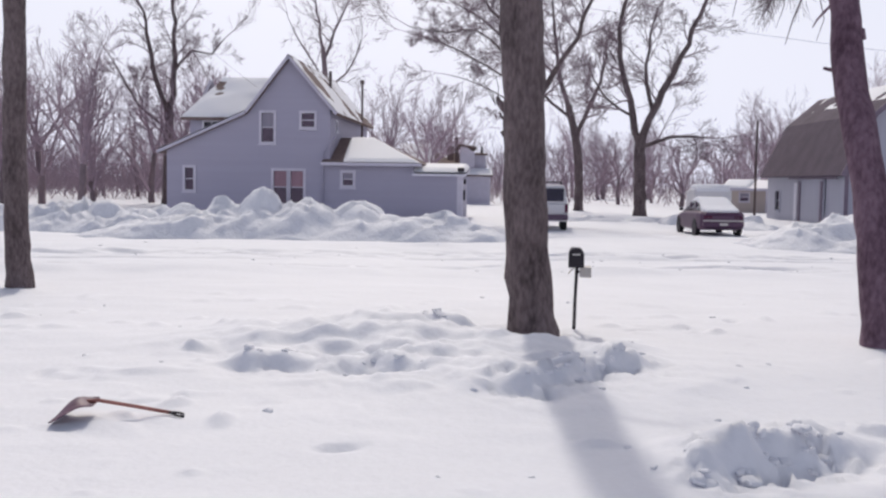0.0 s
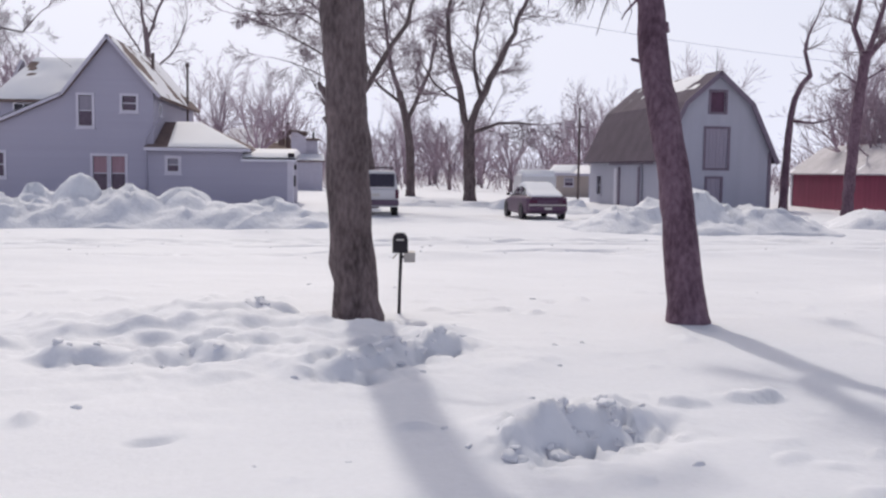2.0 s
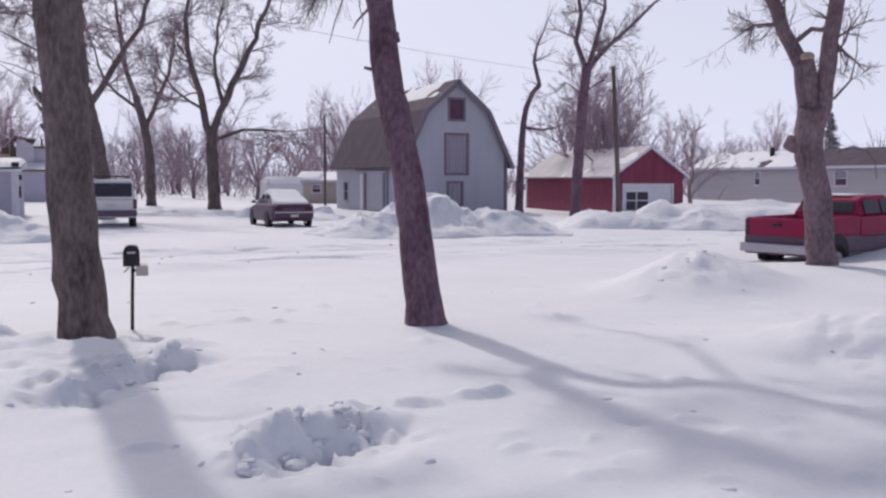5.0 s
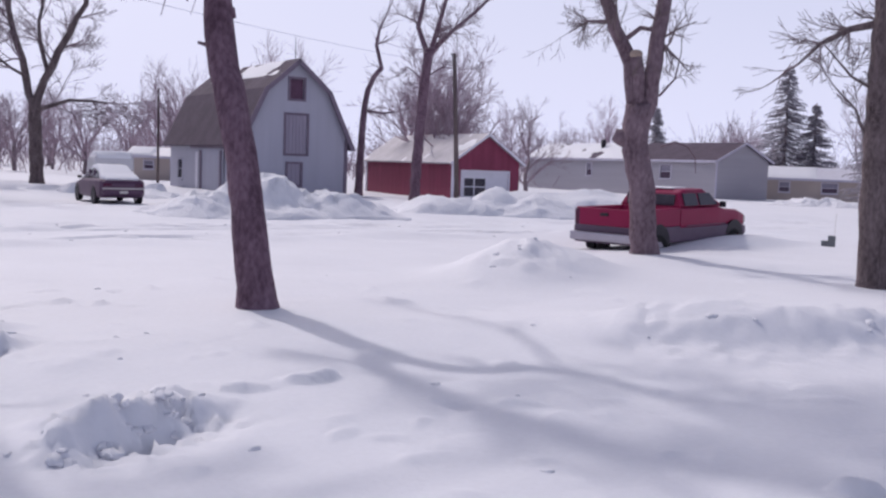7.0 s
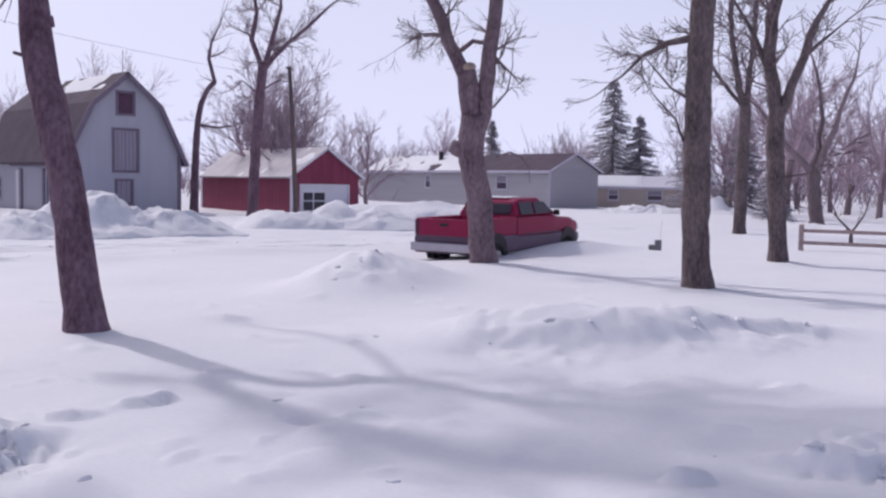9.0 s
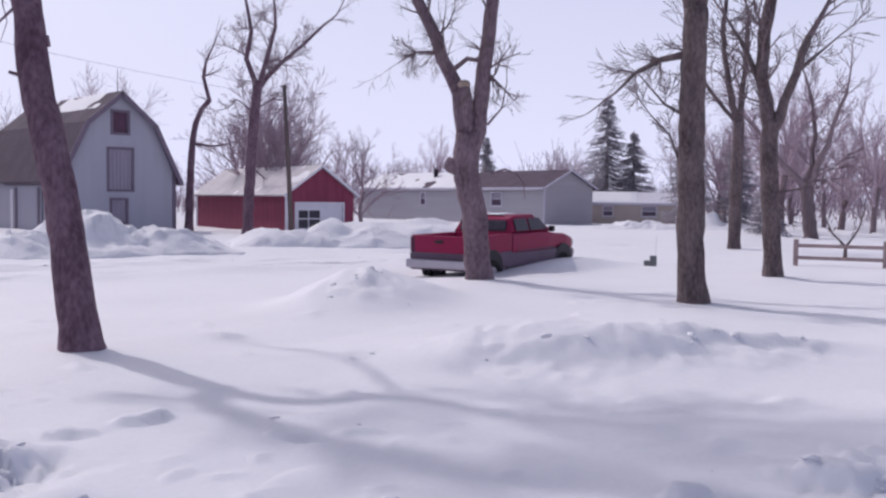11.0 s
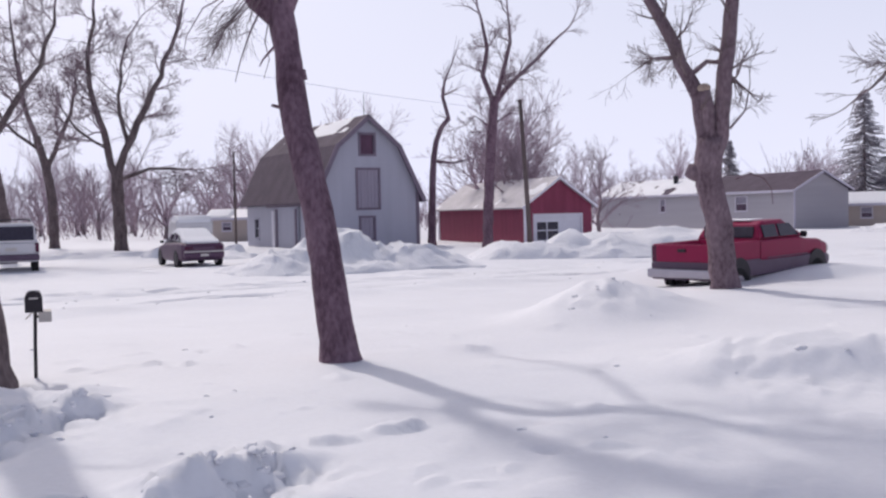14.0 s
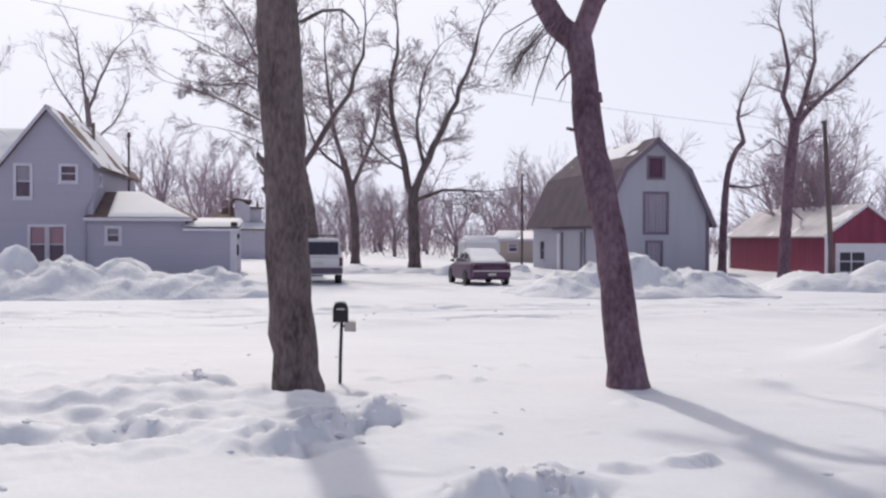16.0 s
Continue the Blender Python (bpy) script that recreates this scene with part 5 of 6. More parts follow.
def long_house(x, y, turn, W, L, ze, za, wall, roof, label, wins, snow=0.6, seed=71):
    root = thing("house", pose(x, y, 0, 0, 0, turn), label, "house", "single-storey houses down the street")
    gable = [(0, -0.4), (W, -0.4), (W, ze), (W / 2, za), (0, ze)]
    part("gable_wall", wall_sheet(gable, [], 0.15), wall, root)
    part("gable_wall", wall_sheet(gable, [], 0.15, Matrix.Translation((0, L - 0.15, 0))), wall, root)
    side = Matrix.Translation((0, L - 0.15, 0)) @ Matrix.Rotation(radians(-90), 4, "Z")
    part("side_wall", wall_sheet(rect(0, L - 0.3, -0.4, ze), [rect(*w) for w in wins], 0.15, side), wall, root)
    box("side_wall", W - 0.15, W, 0.15, L - 0.15, -0.4, ze, wall, root)
    for w in wins:
        window(root, *w, side, 0.08, (1, 2), NET, frame_mat=PALE_TRIM, glass=PANE_DIM)
    for sgn in (0, 1):
        X = (lambda v: v) if sgn == 0 else (lambda v: W - v)
        q = [(X(-0.35), -0.3, ze - 0.12), (X(-0.35), L + 0.3, ze - 0.12), (X(W / 2), L + 0.3, za + 0.07), (X(W / 2), -0.3, za + 0.07)]
        slab("roof", q, 0.12, roof, root)
        s0 = 0.42
        far = [tuple(Vector(q[0]).lerp(Vector(q[1]), s0)), q[1], q[2], tuple(Vector(q[3]).lerp(Vector(q[2]), s0))]
        snow_sheet("roof_snow", far, 0.12, root, seed + sgn, snow)
        p0, p1 = Vector(q[0]) + Vector((0, -0.04, 0)), Vector(q[3]) + Vector((0, -0.04, 0))
        slab("rake_board", [p0, p1, p1 + Vector((0, 0.04, 0)), p0 + Vector((0, 0.04, 0))], 0.16, SOFT_TRIM, root)
        box("fascia", X(-0.37) - 0.02, X(-0.37) + 0.02, -0.3, L + 0.3, ze - 0.3, ze - 0.1, SOFT_TRIM, root)
    box("corner_board", -0.04, 0.12, -0.04, 0.0, -0.4, ze, SOFT_TRIM, root)
    if L > 10:
        tube("roof_vent", [(W * 0.3, L * 0.62, za - 0.7), (W * 0.3, L * 0.62, za + 0.35)], [0.2, 0.25], BLACK, root, 8)
    return root


long_house(60.8, 52.1, -49.4 + 44, 5.7, 27, 3.15, 4.5, GREY_SIDING, SHINGLE_GREY, "long low grey house with a partly snowy roof", [(20.3, 21.6, 1.5, 2.6), (10.0, 10.7, 1.5, 2.6)], 0.5)
long_house(73.8, 48.1, 37.7, 5.0, 8.0, 1.95, 2.75, BEIGE, WHITE, "low beige house under snow, far down the street", [(1.6, 2.4, 0.7, 1.5), (5.0, 6.2, 0.7, 1.5)], 1.2, 81)
long_house(24.6, 75.0, -18 + 70, 2.5, 3.2, 2.0, 2.5, BEIGE, WHITE, "small tan shed roofed with snow", [(1.0, 1.7, 0.9, 1.5)], 1.0, 91)


def gabled_house():
    """Far house made of several low blocks, front at y = 0."""
    root = thing("house", pose(0, 95, 0), "distant pale house of several blocks with snowy roofs and chimney", "house")
    for x0, x1, snow in ((-4.6, -1.2, 1.1), (-1.2, 1.35, 0.12)):
        zr = 5.85 if snow > 1 else 4.95
        q = [(x0, -0.4, 3.5), (x1, -0.4, 3.5), (x1, 3.5, zr), (x0, 3.5, zr)]
        slab("roof", q, 0.14, SHINGLE, root)
        slab("roof", [(x0, 7.4, 3.5), (x1, 7.4, 3.5), (x1, 3.5, zr), (x0, 3.5, zr)], 0.14, SHINGLE, root)
        snow_sheet("roof_snow", q, 0.09, root, int(x0 * 3), snow, 12, 8)
        part("wall", wall_sheet(rect(x0 + 0.2, x1 - 0.2, -0.4, 3.45), [], 0.2), SHINGLE, root)
    # tall narrow block with a pale gable end
    gable = [(1.35, -0.4), (2.75, -0.4), (2.75, 4.9), (1.75, 5.6), (1.35, 5.45)]
    part("gable_wall", wall_sheet(gable, [], 0.2, Matrix.Translation((0, -0.9, 0))), PALE_TRIM, root)
    box("side_wall", 2.55, 2.75, -0.7, 6.0, -0.4, 4.9, SHINGLE, root)
    slab("roof", [(2.95, -1.1, 5.5), (2.95, 6.2, 5.5), (1.2, 6.2, 5.72), (1.2, -1.1, 5.72)], 0.2, SHINGLE, root)
    # brown-roofed wing and snowy lean-to, walls coloured pale to stand for haze
    part("wing_wall", wall_sheet(rect(2.755, 3.85, -0.4, 4.85), [], 0.2, Matrix.Translation((0, -0.5, 0))), SOFT_TRIM, root)
    slab("roof", [(2.755, -0.8, 4.85), (4.05, -0.8, 4.85), (4.05, 5, 5.1), (2.755, 5, 5.1)], 0.16, SHINGLE, root)
    part("porch_wall", wall_sheet(rect(1.2, 4.2, -0.4, 2.8), [], 0.2, Matrix.Translation((0, -2.6, 0))), SOFT_TRIM, root)
    box("porch_side", 4.0, 4.2, -2.4, -0.5, -0.4, 2.8, SOFT_TRIM, root)
    q = [(1.0, -2.9, 2.75), (4.4, -2.9, 2.75), (4.4, -0.95, 3.4), (1.0, -0.95, 3.4)]
    slab("roof", q, 0.12, SHINGLE, root)
    snow_sheet("roof_snow", q, 0.1, root, 9, 1.1, 12, 8)
    box("chimney", 0.85, 1.2, 0.2, 0.55, 4.0, 6.4, SHINGLE, root)
    box("vent", 0.1, 0.75, 0.1, 0.5, 4.2, 5.55, SHINGLE, root)
    tube("flue_pipe", [(3.5, 1, 4.8), (3.5, 1, 5.6)], [0.1, 0.1], BLACK, root, 8)


gabled_house()


# ---- vehicles: rear at y = 0, front towards +y ----
def ring(w, z0, z1, r, y, n=4, tuck=0.0):
    pts = []
    for cx, cz, a0 in ((w - r, z1 - r, 0), (-w + r, z1 - r, 90), (-w + r, z0 + r, 180), (w - r, z0 + r, 270)):
        for k in range(n + 1):
            a = radians(a0 + 90 * k / n)
            z = cz + r * math.sin(a)
            x = cx + r * math.cos(a)
            x *= 1 - tuck * max(0, (z - z0) / max(1e-6, z1 - z0)) 
            pts.append((x, y, z))
    return pts


def loft(name, rings, material, parent, label=""):
    bm = bmesh.new()
    rows = [[bm.verts.new(p) for p in r] for r in rings]
    n = len(rows[0])
    for a, b in zip(rows, rows[1:]):
        for k in range(n):
            bm.faces.new((a[k], a[(k + 1) % n], b[(k + 1) % n], b[k]))
    bm.faces.new(rows[0][::-1])
    bm.faces.new(rows[-1])
    ob = part(name, bm, material, parent, label, False)
    return ob


def wheel(parent, x, y, r, wdt):
    prof = [(0.62 * r, 0.35), (0.9 * r, 0.5), (r, 0.35), (r, -0.35), (0.9 * r, -0.5), (0.62 * r, -0.35)]
    v, f, n = [], [], 24
    for k in range(n):
        a = 2 * math.pi * k / n
        for rr, ww in prof:
            v.append((x + ww * wdt, y + rr * math.cos(a), r + rr * math.sin(a)))
    m = len(prof)
    for k in range(n):
        for j in range(m):
            f.append((k * m + j, k * m + (j + 1) % m, ((k + 1) % n) * m + (j + 1) % m, ((k + 1) % n) * m + j))
    w = new("wheel")
    w.parent = parent
    mesh("tyre", v, f, RUBBER, w, "", True)
    bm = bmesh.new()
    bmesh.ops.create_cone(bm, cap_ends=True, segments=20, radius1=0.62 * r, radius2=0.5 * r, depth=wdt * 0.75, matrix=Matrix.Translation((x, y, r)) @ Matrix.Rotation(radians(90), 4, "Y"))
    part("rim", bm, CHROME, w)


def pickup():
    root = thing("pickup_truck", pose(17.1, 18.1, -0.40, 1.3, 0, -80), "red crew-cab pickup with grey lower body, bogged in snow", "pickup truck")
    loft("lower_body", [ring(0.985, 0.50, 0.95, 0.06, y) for y in (0.10, 0.2, 1.0, 2.0)] + [ring(0.985, 0.5, 0.90, 0.06, y) for y in (2.05, 3.2, 4.6)] + [ring(0.94, 0.5, 0.86, 0.08, 5.3), ring(0.86, 0.55, 0.84, 0.1, 5.55)], GREY_CAR, root, "dusty grey lower panels")
    # bed: two sides, a front board and a floor
    bed = new("bed")
    bed.parent = root
    for s in (-1, 1):
        x0, x1 = (0.80, 0.98) if s > 0 else (-0.98, -0.80)
        box("bed_side", x0, x1, 0.15, 2.0, 0.93, 1.40, RED_CAR, bed, 0.04)
    box("bed_front", -0.80, 0.80, 1.88, 2.0, 0.862, 1.40, RED_CAR, bed)
    box("bed_floor", -0.80, 0.80, 0.15, 1.88, 1.062, 1.10, GREY_CAR, bed)
    box("bed_snow", -0.78, 0.78, 0.2, 1.86, 1.09, 1.26, SNOW, bed, 0.1, "snow lying in the bed")
    tg = box("tailgate", -0.80, 0.80, 0.06, 0.13, 0.95, 1.39, RED_CAR, root, 0.02)
    box("tailgate_handle", -0.12, 0.12, 0.03, 0.07, 1.2, 1.28, BLACK, tg, 0.01)
    for s in (-1, 1):
        box("tail_lamp", s * 0.89 - 0.08, s * 0.89 + 0.08, 0.09, 0.16, 0.95, 1.36, TAIL_DULL, root, 0.02)
        box("mirror", s * 1.06 - 0.09, s * 1.06 + 0.09, 3.88, 3.96, 1.38, 1.54, BLACK, root, 0.035)
    box("bumper", -0.98, 0.98, -0.1, 0.08, 0.56, 0.78, CHROME, root, 0.04, "dented chrome step bumper")
    loft("body", [ring(0.98, 0.862, 1.40, 0.07, y) for y in (2.02, 2.1, 3.0, 3.9)] + [ring(0.96, 0.862, 1.33, 0.12, 4.3), ring(0.93, 0.862, 1.28, 0.14, 5.0), ring(0.84, 0.80, 1.16, 0.14, 5.5)], RED_CAR, root)
    loft("cab", [ring(0.93, 1.39, 1.46, 0.03, 2.04, 4, 0.0), ring(0.93, 1.39, 1.78, 0.12, 2.16, 4, 0.14), ring(0.93, 1.39, 1.88, 0.12, 2.5, 4, 0.15), ring(0.93, 1.39, 1.88, 0.12, 3.35, 4, 0.15), ring(0.93, 1.39, 1.44, 0.02, 4.15, 4, 0.05)], RED_CAR, root)
    for s in (-1, 1):
        for y0, y1, ys in ((2.25, 2.88, 0.0), (2.98, 3.55, 0.32)):
            x0, x1 = 0.952 * s, 0.845 * s
            q = [(x0, y0, 1.45), (x0, y1 + ys, 1.45), (x1, y1, 1.77), (x1, y0, 1.77)]
            q = [Vector(p) + Vector((0.005 * s, 0, 0)) for p in q]
            mesh("side_window", q + [p - Vector((0.03 * s, 0, 0)) for p in q], [(0, 1, 2, 3), (7, 6, 5, 4), (0, 1, 5, 4), (1, 2, 6, 5), (2, 3, 7, 6), (3, 0, 4, 7)], GLASS, root)
        box("side_moulding", s * 0.99 - 0.012, s * 0.99 + 0.012, 2.3, 4.2, 0.915, 0.94, GREY_CAR, root)
        wheel(root, s * 0.90, 1.05, 0.38, 0.26)
        wheel(root, s * 0.90, 4.72, 0.38, 0.26)
        # flat black discs stand in for the shade inside both wheel wells
        bm = bmesh.new()
        bmesh.ops.create_cone(bm, cap_ends=True, segments=24, radius1=0.47, radius2=0.47, depth=0.05, matrix=Matrix.Translation((s * 0.967, 1.05, 0.55)) @ Matrix.Rotation(radians(90), 4, "Y"))
        part("wheel_arch", bm, BLACK, root)
        bm = bmesh.new()
        bmesh.ops.create_cone(bm, cap_ends=True, segments=24, radius1=0.46, radius2=0.46, depth=0.05, matrix=Matrix.Translation((s * 0.967, 4.72, 0.55)) @ Matrix.Rotation(radians(90), 4, "Y"))
        part("wheel_arch", bm, BLACK, root)
        box("headlight", s * 0.7 - 0.16, s * 0.7 + 0.16, 5.42, 5.52, 0.9, 1.08, NEWSBOX, root, 0.03)
    box("rear_window", -0.74, 0.74, 2.03, 2.11, 1.44, 1.74, GLASS, root, 0.02)
    box("roof_snow", -0.6, 0.45, 2.35, 3.0, 1.87, 1.91, SNOW, root, 0.02)
    box("hood_snow", -0.55, 0.3, 4.35, 4.9, 1.27, 1.33, SNOW, root, 0.03)


pickup()


def white_suv():
    root = thing("sport_utility_vehicle", pose(3.95, 40.6, -0.02, 0, 0, -6), "silver-white sport utility vehicle with roof rack, seen from behind", "car", "parked cars")
    loft("body", [ring(0.96, 0.42, 1.12, 0.08, 0.04), ring(1.0, 0.42, 1.2, 0.08, 0.14), ring(1.0, 0.40, 1.2, 0.08, 3.4), ring(0.98, 0.42, 1.12, 0.12, 4.4), ring(0.9, 0.46, 0.98, 0.14, 4.95)], WHITE_CAR, root)
    loft("cabin", [ring(0.96, 1.18, 1.3, 0.03, 0.08, 4, 0.02), ring(0.96, 1.18, 1.9, 0.12, 0.3, 4, 0.12), ring(0.96, 1.18, 1.95, 0.12, 1.0, 4, 0.12), ring(0.96, 1.18, 1.93, 0.12, 2.6, 4, 0.12), ring(0.96, 1.18, 1.22, 0.02, 3.6, 4, 0.02)], WHITE_CAR, root)
    m = Matrix.Translation((0, 0.065, 1.24)) @ Matrix.Rotation(radians(-17), 4, "X")
    box("rear_window", -0.82, 0.82, -0.03, 0.03, 0.02, 0.58, GLASS, root, 0.02, m=m)
    box("bumper", -1.0, 1.0, -0.12, 0.1, 0.48, 0.72, GREY_CAR, root, 0.05)
    box("number_plate", -0.2, 0.2, 0.0, 0.05, 0.86, 0.98, NEWSBOX, root)
    for s in (-1, 1):
        box("tail_lamp", s * 0.93 - 0.07, s * 0.93 + 0.07, 0.0, 0.1, 0.78, 1.15, TAIL_DULL, root, 0.02)
        wheel(root, s * 0.84, 0.95, 0.38, 0.27)
        wheel(root, s * 0.84, 3.95, 0.38, 0.27)
        tube("roof_rail", [(s * 0.7, 0.5, 1.95), (s * 0.7, 0.55, 2.03), (s * 0.7, 2.3, 2.03), (s * 0.7, 2.35, 1.93)], [0.02] * 4, BLACK, root, 6)
        box("side_window", s * 0.9 - 0.03, s * 0.9 + 0.03, 0.6, 2.7, 1.32, 1.7, GLASS, root)
    for y in (0.9, 2.0):
        tube("cross_bar", [(-0.75, y, 2.06), (0.75, y, 2.06)], [0.025, 0.025], BLACK, root, 6)


white_suv()


def dark_sedan(m, paint, label, snow=True):
    root = thing("sedan", m, label, "car", "parked cars")
    body = [(0.0, 0.70, 0.42, 0.80, 0.12), (0.06, 0.80, 0.34, 0.90, 0.14), (0.2, 0.86, 0.28, 0.97, 0.15), (0.7, 0.90, 0.24, 0.99, 0.15), (1.6, 0.91, 0.22, 0.97, 0.14), (2.8, 0.91, 0.22, 0.94, 0.14), (3.5, 0.90, 0.24, 0.90, 0.15), (4.3, 0.85, 0.28, 0.80, 0.17), (4.65, 0.76, 0.33, 0.70, 0.16), (4.78, 0.60, 0.40, 0.60, 0.09)]
    loft("body", [ring(w, z0, z1, r, y) for y, w, z0, z1, r in body], paint, root)
    loft("cabin", [ring(0.74, 0.93, 0.98, 0.02, 0.62, 4, 0.0), ring(0.79, 0.93, 1.22, 0.10, 1.05, 4, 0.14), ring(0.80, 0.93, 1.38, 0.13, 1.5, 4, 0.20), ring(0.80, 0.92, 1.43, 0.13, 2.0, 4, 0.21), ring(0.80, 0.91, 1.39, 0.13, 2.5, 4, 0.20), ring(0.80, 0.90, 1.18, 0.09, 3.05, 4, 0.12), ring(0.78, 0.88, 0.93, 0.02, 3.55, 4, 0.02)], GLASS, root)
    box("bumper", -0.80, 0.80, -0.09, 0.12, 0.40, 0.58, paint, root, 0.06)
    box("trunk_trim", -0.78, 0.78, -0.03, 0.03, 0.60, 0.655, NEWSBOX, root, 0.012, "pale strip across the boot")
    box("number_plate", -0.16, 0.16, -0.10, -0.085, 0.44, 0.54, NEWSBOX, root)
    box("boot_lip", -0.66, 0.66, 0.02, 0.16, 0.90, 0.955, paint, root, 0.02)
    for s in (-1, 1):
        box("tail_lamp", s * 0.58 - 0.17, s * 0.58 + 0.17, 0.0, 0.12, 0.68, 0.83, TAIL_DULL, root, 0.03)
        box("mirror", s * 0.97 - 0.08, s * 0.97 + 0.08, 2.95, 3.07, 0.95, 1.06, BLACK, root, 0.03)
        for y in (1.5, 2.35):
            box("roof_pillar", s * 0.72 - 0.03, s * 0.72 + 0.03, y - 0.05, y + 0.05, 0.93, 1.33, paint, root, 0.01)
        for y in (0.95, 3.75):
            # black disc on the body side in place of the shaded wheel well
            bm = bmesh.new()
            bmesh.ops.create_cone(bm, cap_ends=True, segments=20, radius1=0.36, radius2=0.36, depth=0.04, matrix=Matrix.Translation((s * 0.895, y, 0.34)) @ Matrix.Rotation(radians(90), 4, "Y"))
            part("wheel_arch", bm, BLACK, root)
        wheel(root, s * 0.82, 0.95, 0.31, 0.21)
        wheel(root, s * 0.82, 3.75, 0.31, 0.21)
    if snow:
        loft("roof_snow", [ring(0.62, 0.94, 1.02, 0.03, 0.16, 4, 0), ring(0.72, 0.95, 1.10, 0.06, 0.35, 4, 0.06), ring(0.74, 0.95, 1.22, 0.08, 0.8, 4, 0.10), ring(0.72, 1.0, 1.38, 0.12, 1.2, 4, 0.16), ring(0.69, 1.15, 1.52, 0.12, 1.6, 4, 0.14), ring(0.66, 1.2, 1.55, 0.12, 2.1, 4, 0.12), ring(0.66, 1.2, 1.50, 0.12, 2.55, 4, 0.12), ring(0.6, 1.12, 1.28, 0.05, 2.95, 4, 0.1)], SNOW, root, "snow covering roof, rear window and boot")
    return root


dark_sedan(pose(10.75, 38.2, -0.02, 0, 0, -1), DARK_CAR, "dark plum sedan with snow over its roof and rear window")


def snowed_van():
    root = thing("van", pose(14.3, 52.6, -0.1, 0, 0, -8), "white van thickly covered in snow beside a barn", "van", "parked cars")
    loft("body", [ring(0.94, 0.35, 1.78, 0.12, 0.0), ring(1.0, 0.32, 1.92, 0.14, 0.12), ring(1.0, 0.32, 1.95, 0.14, 2.6), ring(1.0, 0.32, 1.86, 0.14, 3.4), ring(0.97, 0.34, 1.15, 0.14, 4.2), ring(0.85, 0.4, 0.95, 0.12, 4.8)], WHITE_CAR, root)
    box("rear_window", -0.32, 0.42, -0.03, 0.03, 1.28, 1.52, GLASS, root, 0.02)
    box("bumper", -0.98, 0.98, -0.1, 0.08, 0.42, 0.62, GREY_CAR, root, 0.04)
    for s in (-1, 1):
        box("tail_lamp", s * 0.88 - 0.06, s * 0.88 + 0.06, -0.02, 0.05, 0.9, 1.2, TAIL_DULL, root, 0.02)
        wheel(root, s * 0.86, 0.9, 0.34, 0.24)
        wheel(root, s * 0.86, 3.9, 0.34, 0.24)
    loft("roof_snow", [ring(0.84, 1.80, 1.96, 0.06, 0.02), ring(0.93, 1.84, 2.14, 0.12, 0.3), ring(0.93, 1.84, 2.2, 0.14, 1.6), ring(0.9, 1.84, 2.12, 0.12, 2.9), ring(0.8, 1.8, 1.94, 0.05, 3.35)], SNOW, root, "thick snow on its roof")


snowed_van()
snow_bank(pose(13.6, 49.8, -0.15, 0, 0, -6), 5.4, 2.4, 0.95, 59, "snow heaped behind a buried van", ((0.4, 0.1, 0.25, 0.9),))


# ---- small things ----
def mailbox():
    z = ground_z(1.51, 12.94)
    root = thing("mailbox", pose(1.51, 12.94, z, 0, 0, -7), "black arched mailbox on a thin post with a pale paper holder", "mailbox")
    tube("post", [(-0.01, 0, -0.2), (0, 0, 0.4), (0.015, 0, 0.84)], [0.024, 0.023, 0.023], BLACK, root, 8)
    bm = bmesh.new()
    out = [(-0.095, 0.0), (0.095, 0.0)] + [(0.095 * math.cos(radians(a)), 0.16 + 0.095 * math.sin(radians(a))) for a in range(0, 181, 15)]
    rows = [[bm.verts.new((x, y, zz + 0.84)) for x, zz in out] for y in (-0.24, 0.24)]
    for k in range(len(out)):
        bm.faces.new((rows[0][k], rows[0][(k + 1) % len(out)], rows[1][(k + 1) % len(out)], rows[1][k]))
    bm.faces.new(rows[0]), bm.faces.new(rows[1])
    bx = part("box", bm, BLACK, root)
    bm = bmesh.new()
    o2 = [(x * 1.06, zz * 1.03 - 0.002) for x, zz in out]
    rows = [[bm.verts.new((x, y, zz + 0.84)) for x, zz in o2] for y in (-0.262, -0.242)]
    for k in range(len(o2)):
        bm.faces.new((rows[0][k], rows[0][(k + 1) % len(o2)], rows[1][(k + 1) % len(o2)], rows[1][k]))
    bm.faces.new(rows[0]), bm.faces.new(rows[1])
    part("door", bm, BLACK, bx)
    box("number_bar", -0.05, 0.05, -0.268, -0.262, 1.0, 1.02, NEWSBOX, bx)
    box("snow_cap", -0.05, 0.05, -0.2, 0.2, 1.09, 1.108, SNOW, root, 0.008)
    h = part("paper_holder", wall_sheet(rect(-0.075, 0.075, -0.065, 0.065), [rect(-0.06, 0.06, -0.05, 0.05)], 0.34, Matrix.Translation((0.125, -0.17, 0.77))), NEWSBOX, root, "pale plastic newspaper tube")
    # pale panel added near the mouth so the hollow tube does not show dark
    box("paper", 0.065, 0.185, -0.15, -0.14, 0.72, 0.82, NEWSBOX, h)
    box("bracket", 0.0, 0.06, -0.03, 0.03, 0.75, 0.78, BLACK, h)
    tube("flag_wire", [(-0.02, 0, 0.82), (-0.1, -0.02, 0.74)], [0.008, 0.008], NEWSBOX, root, 5)


mailbox()


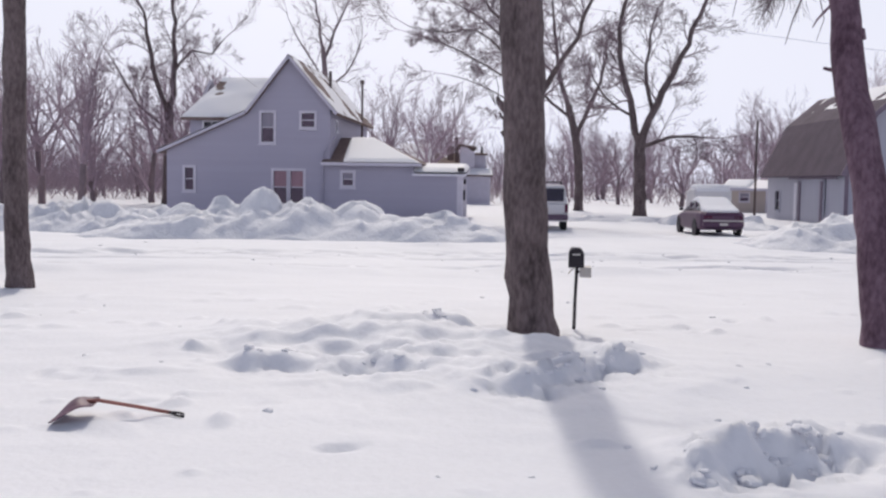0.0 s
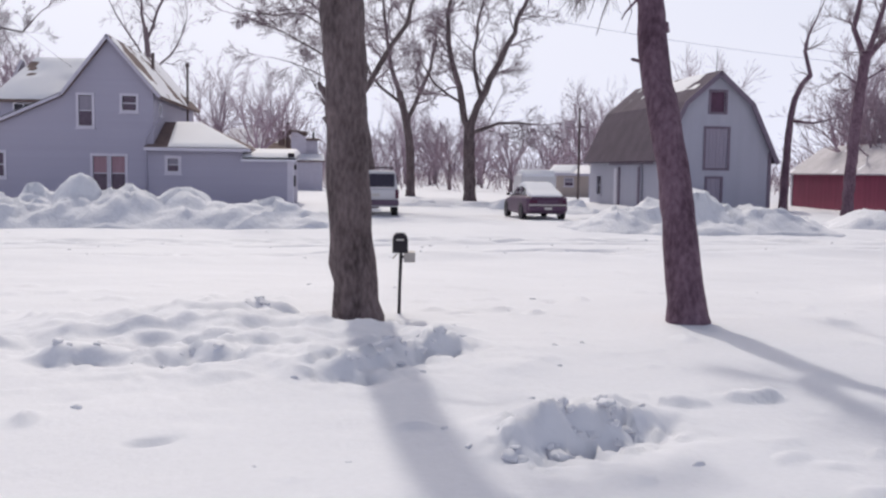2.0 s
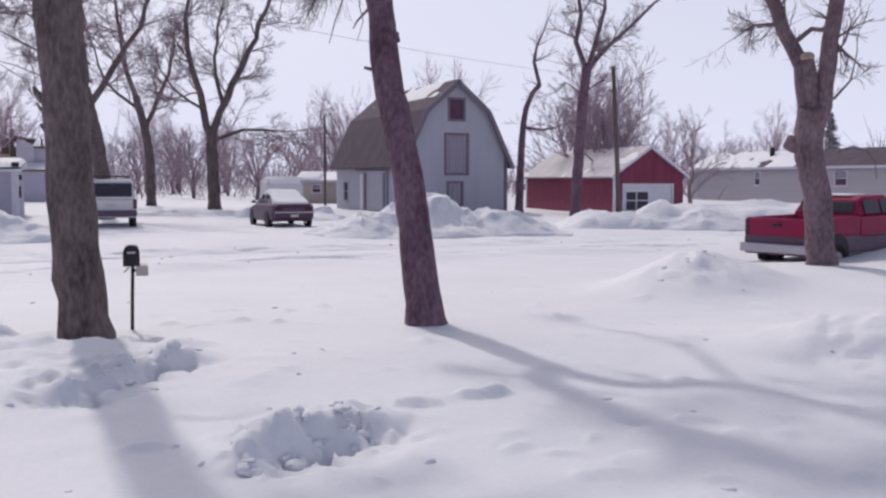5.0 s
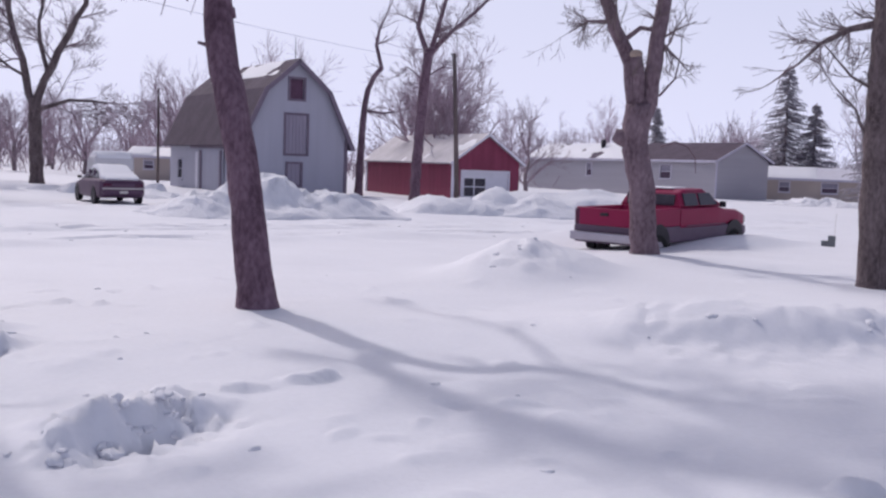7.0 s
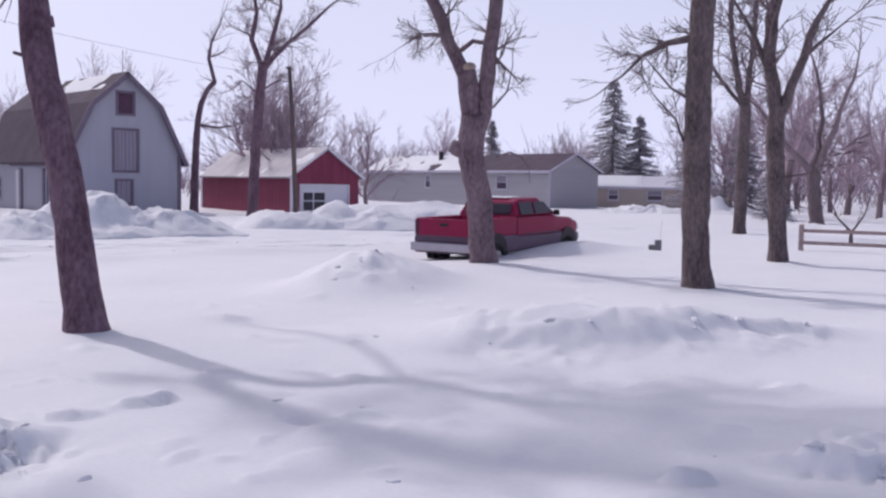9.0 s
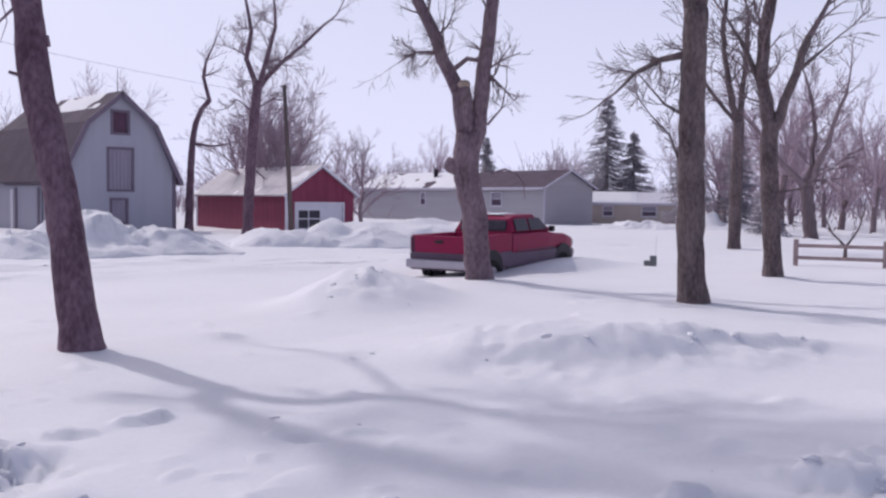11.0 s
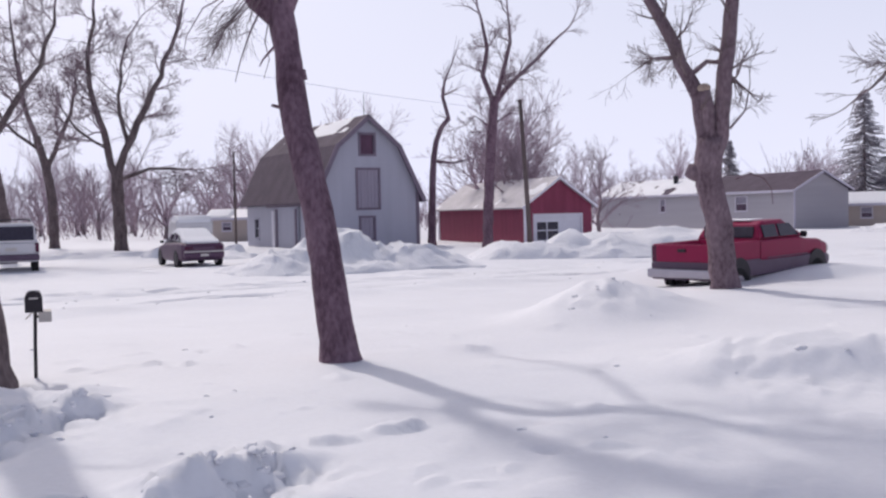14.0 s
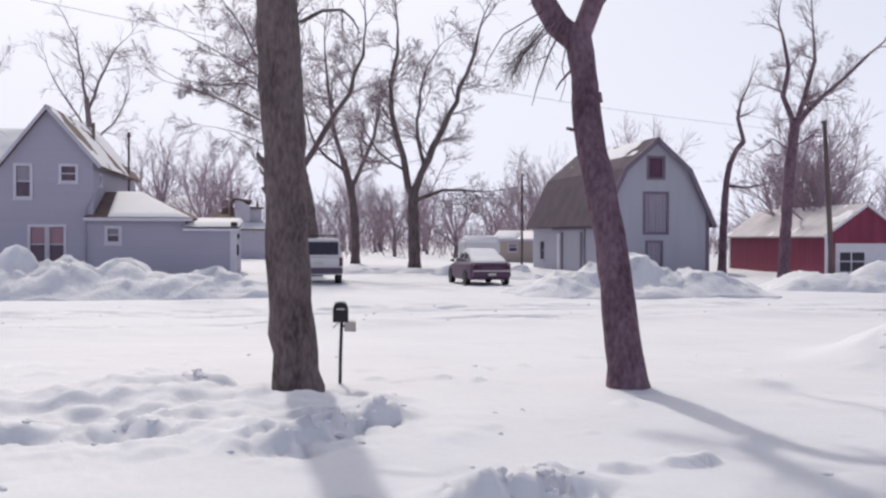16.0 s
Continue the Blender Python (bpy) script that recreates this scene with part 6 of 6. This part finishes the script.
def shovel():
    z = ground_z(-2.8, 7.4)
    root = thing("snow_shovel", pose(-3.2, 7.68, z, 0, 0, 7) @ Matrix.Scale(0.9, 4), "dark red snow shovel with wooden handle lying on snow", "shovel")
    v, f = [], []
    nu, nv = 8, 8
    for layer in (0, 1):
        for i in range(nu + 1):
            for j in range(nv + 1):
                u, w = i / nu, j / nv - 0.5
                x = -0.12 + 0.34 * u
                y = w * (0.48 - 0.14 * u)
                zz = 0.02 + 0.24 * u * u * (1.4 - u) * 1.3 + 0.04 * abs(w) ** 1.5 + 0.10 * math.sin(math.pi * min(1, u * 1.15)) * (1 - 3.2 * w * w) - layer * 0.012
                v.append((x, y, zz))
    k = (nu + 1) * (nv + 1)
    for i in range(nu):
        for j in range(nv):
            a = i * (nv + 1) + j
            f.append((a, a + 1, a + nv + 2, a + nv + 1))
            f.append((k + a, k + a + nv + 1, k + a + nv + 2, k + a + 1))
    rim = [j for j in range(nv + 1)] + [i * (nv + 1) + nv for i in range(1, nu + 1)] + [nu * (nv + 1) + j for j in range(nv - 1, -1, -1)] + [i * (nv + 1) for i in range(nu - 1, 0, -1)]
    for a, b in zip(rim, rim[1:] + rim[:1]):
        f.append((a, b, b + k, a + k))
    mesh("blade", v, f, SHOVEL_BLADE, root, "scooped dark red blade", True)
    tube("handle", [(0.08, 0, 0.15), (0.25, 0, 0.165), (0.6, 0.0, 0.10), (0.86, 0.01, 0.045)], [0.02, 0.017, 0.017, 0.017], SHOVEL_STICK, root, 8)
    tube("grip", [(0.84, 0.01, 0.05), (0.93, 0.06, 0.03), (0.97, 0.05, 0.02), (0.98, -0.04, 0.02), (0.93, -0.05, 0.03), (0.84, 0.01, 0.05)], [0.012] * 6, BLACK, root, 6)


shovel()

pole = thing("utility_pole", pose(28.47, 41.11, 0), "tall weathered wooden utility pole beside a red shed", "utility pole")
tube("shaft", [(0, 0, -0.3), (-0.15, 0.1, 3.6), (-0.33, 0.23, 7.6)], [0.14, 0.12, 0.10], POLE, pole, 10)
tube("insulator", [(-0.33, 0.23, 7.5), (-0.5, 0.3, 7.55)], [0.03, 0.04], BLACK, pole, 6)
wire = []
for k in range(25):
    s = k / 24
    wire.append((28.1 - 38.0 * s, 41.3 - 20.0 * s, 7.0 + 0.9 * s - 2.4 * s * (1 - s)))
tagged(tube("overhead_wire", wire, [0.006] * 25, BLACK, None, 5), "thin black overhead wire strung between poles", "wire")
wire = []
for k in range(15):
    s = k / 14
    wire.append((-10.5 - 8.5 * s, 53.5 - 13 * s, 7.0 + 8.0 * s - 1.0 * s * (1 - s)))
tagged(tube("overhead_wire", wire, [0.007] * 15, BLACK, None, 5), "thin service wire rising from the blue house", "wire")
far_pole = thing("utility_pole", pose(18.65, 59.1, 0), "thin distant utility pole behind a barn", "utility pole")
tube("shaft", [(0, 0, -0.3), (0, 0, 6.0)], [0.08, 0.06], POLE, far_pole, 8)

# rail fence with a bush behind it
fence = thing("fence", pose(29.4, 14.65, 0, 0, 0, -72), "weathered two-rail wooden fence in snow", "fence")
for k in range(4):
    box("post", k * 2.6 - 0.07, k * 2.6 + 0.07, -0.07, 0.07, -0.3, 0.80, FENCE, fence, 0.02)
for k in range(3):
    for z in (0.22, 0.6):
        box("rail", k * 2.6 + 0.07, k * 2.6 + 2.53, -0.03, 0.03, z - 0.055, z + 0.055, FENCE, fence, 0.015)
bare_tree(34.4, 15.3, [(0, 0, 0.0), (0.03, 0, 0.45)], 0.07, 0.06, [([(0.03, 0, 0.4), (-0.25, 0.4, 0.9), (-0.4, 0.6, 1.5)], 0.045, 0.015, 5), ([(0.03, 0, 0.4), (0.2, -0.35, 1.0), (0.3, -0.5, 1.7)], 0.045, 0.015, 5)],
          "small bare shrub beside a rail fence", 101, BARK, 1, 5, 0.5, 0.03, rmin=0.009, group="shrubs")

box_ = thing("utility_box", pose(25.0, 17.0, ground_z(25, 17), 0, 0, -50) @ Matrix.Scale(0.75, 4), "grey-green utility pedestal half buried in snow", "utility box")
box("cabinet", -0.12, 0.14, -0.12, 0.12, -0.2, 0.42, UTILITY, box_, 0.02)
box("low_cabinet", -0.36, -0.125, -0.12, 0.12, -0.2, 0.22, UTILITY, box_, 0.02)
tube("marker_rod", [(0.1, 0, 0.4), (0.13, 0, 1.25)], [0.008, 0.006], NEWSBOX, box_, 5)


def spruce(x, y, h, r, seed, label):
    rng = random.Random(seed)
    root = thing("spruce", pose(x, y, 0), label, "spruce tree", "spruces down the street")
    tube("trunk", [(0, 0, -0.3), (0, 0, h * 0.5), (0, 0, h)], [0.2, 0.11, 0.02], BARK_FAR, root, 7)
    v, f = [], []
    n = int(h * 8)
    for k in range(n):
        s = 0.08 + 0.9 * k / n
        z = s * h
        for b in range(4):
            a = rng.uniform(0, 6.28)
            ln = r * (1 - s) ** 0.85 * rng.uniform(0.65, 1.15) + 0.15
            d = Vector((math.cos(a), math.sin(a), 0))
            p0 = Vector((0, 0, z))
            tip = p0 + d * ln + Vector((0, 0, -0.22 * ln + rng.uniform(-0.1, 0.2)))
            mid = (p0 + tip) / 2 + Vector((0, 0, -0.06 * ln))
            side = d.cross(Vector((0, 0, 1)))
            for q in range(5):
                t = 0.25 + 0.75 * q / 4
                c = p0.lerp(mid, t * 2) if t < 0.5 else mid.lerp(tip, t * 2 - 1)
                for sg in (-1, 1):
                    e = c + side * sg * ln * 0.24 * (1.15 - t) + d * 0.15 * ln + Vector((0, 0, -0.12 - rng.random() * 0.1))
                    add_tube(v, f, [c, e], [0.038, 0.014], 3, False)
            add_tube(v, f, [p0, mid, tip], [0.04, 0.035, 0.02], 3, False)
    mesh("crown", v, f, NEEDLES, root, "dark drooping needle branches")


spruce(75.9, 57.2, 12.3, 3.9, 1, "tall dark spruce behind a beige house")
spruce(77.6, 55.3, 8.8, 2.9, 2, "smaller dark spruce behind a beige house")
spruce(63.5, 40.2, 8.6, 2.2, 3, "dark spruce seen between bare trunks")
spruce(65.8, 37.6, 8.0, 2.0, 4, "dark spruce seen between bare trunks")
spruce(68.3, 66.0, 8.2, 1.9, 5, "spruce standing behind a long grey house")
spruce(58.0, 31.0, 3.8, 1.3, 6, "small young spruce in the snow")
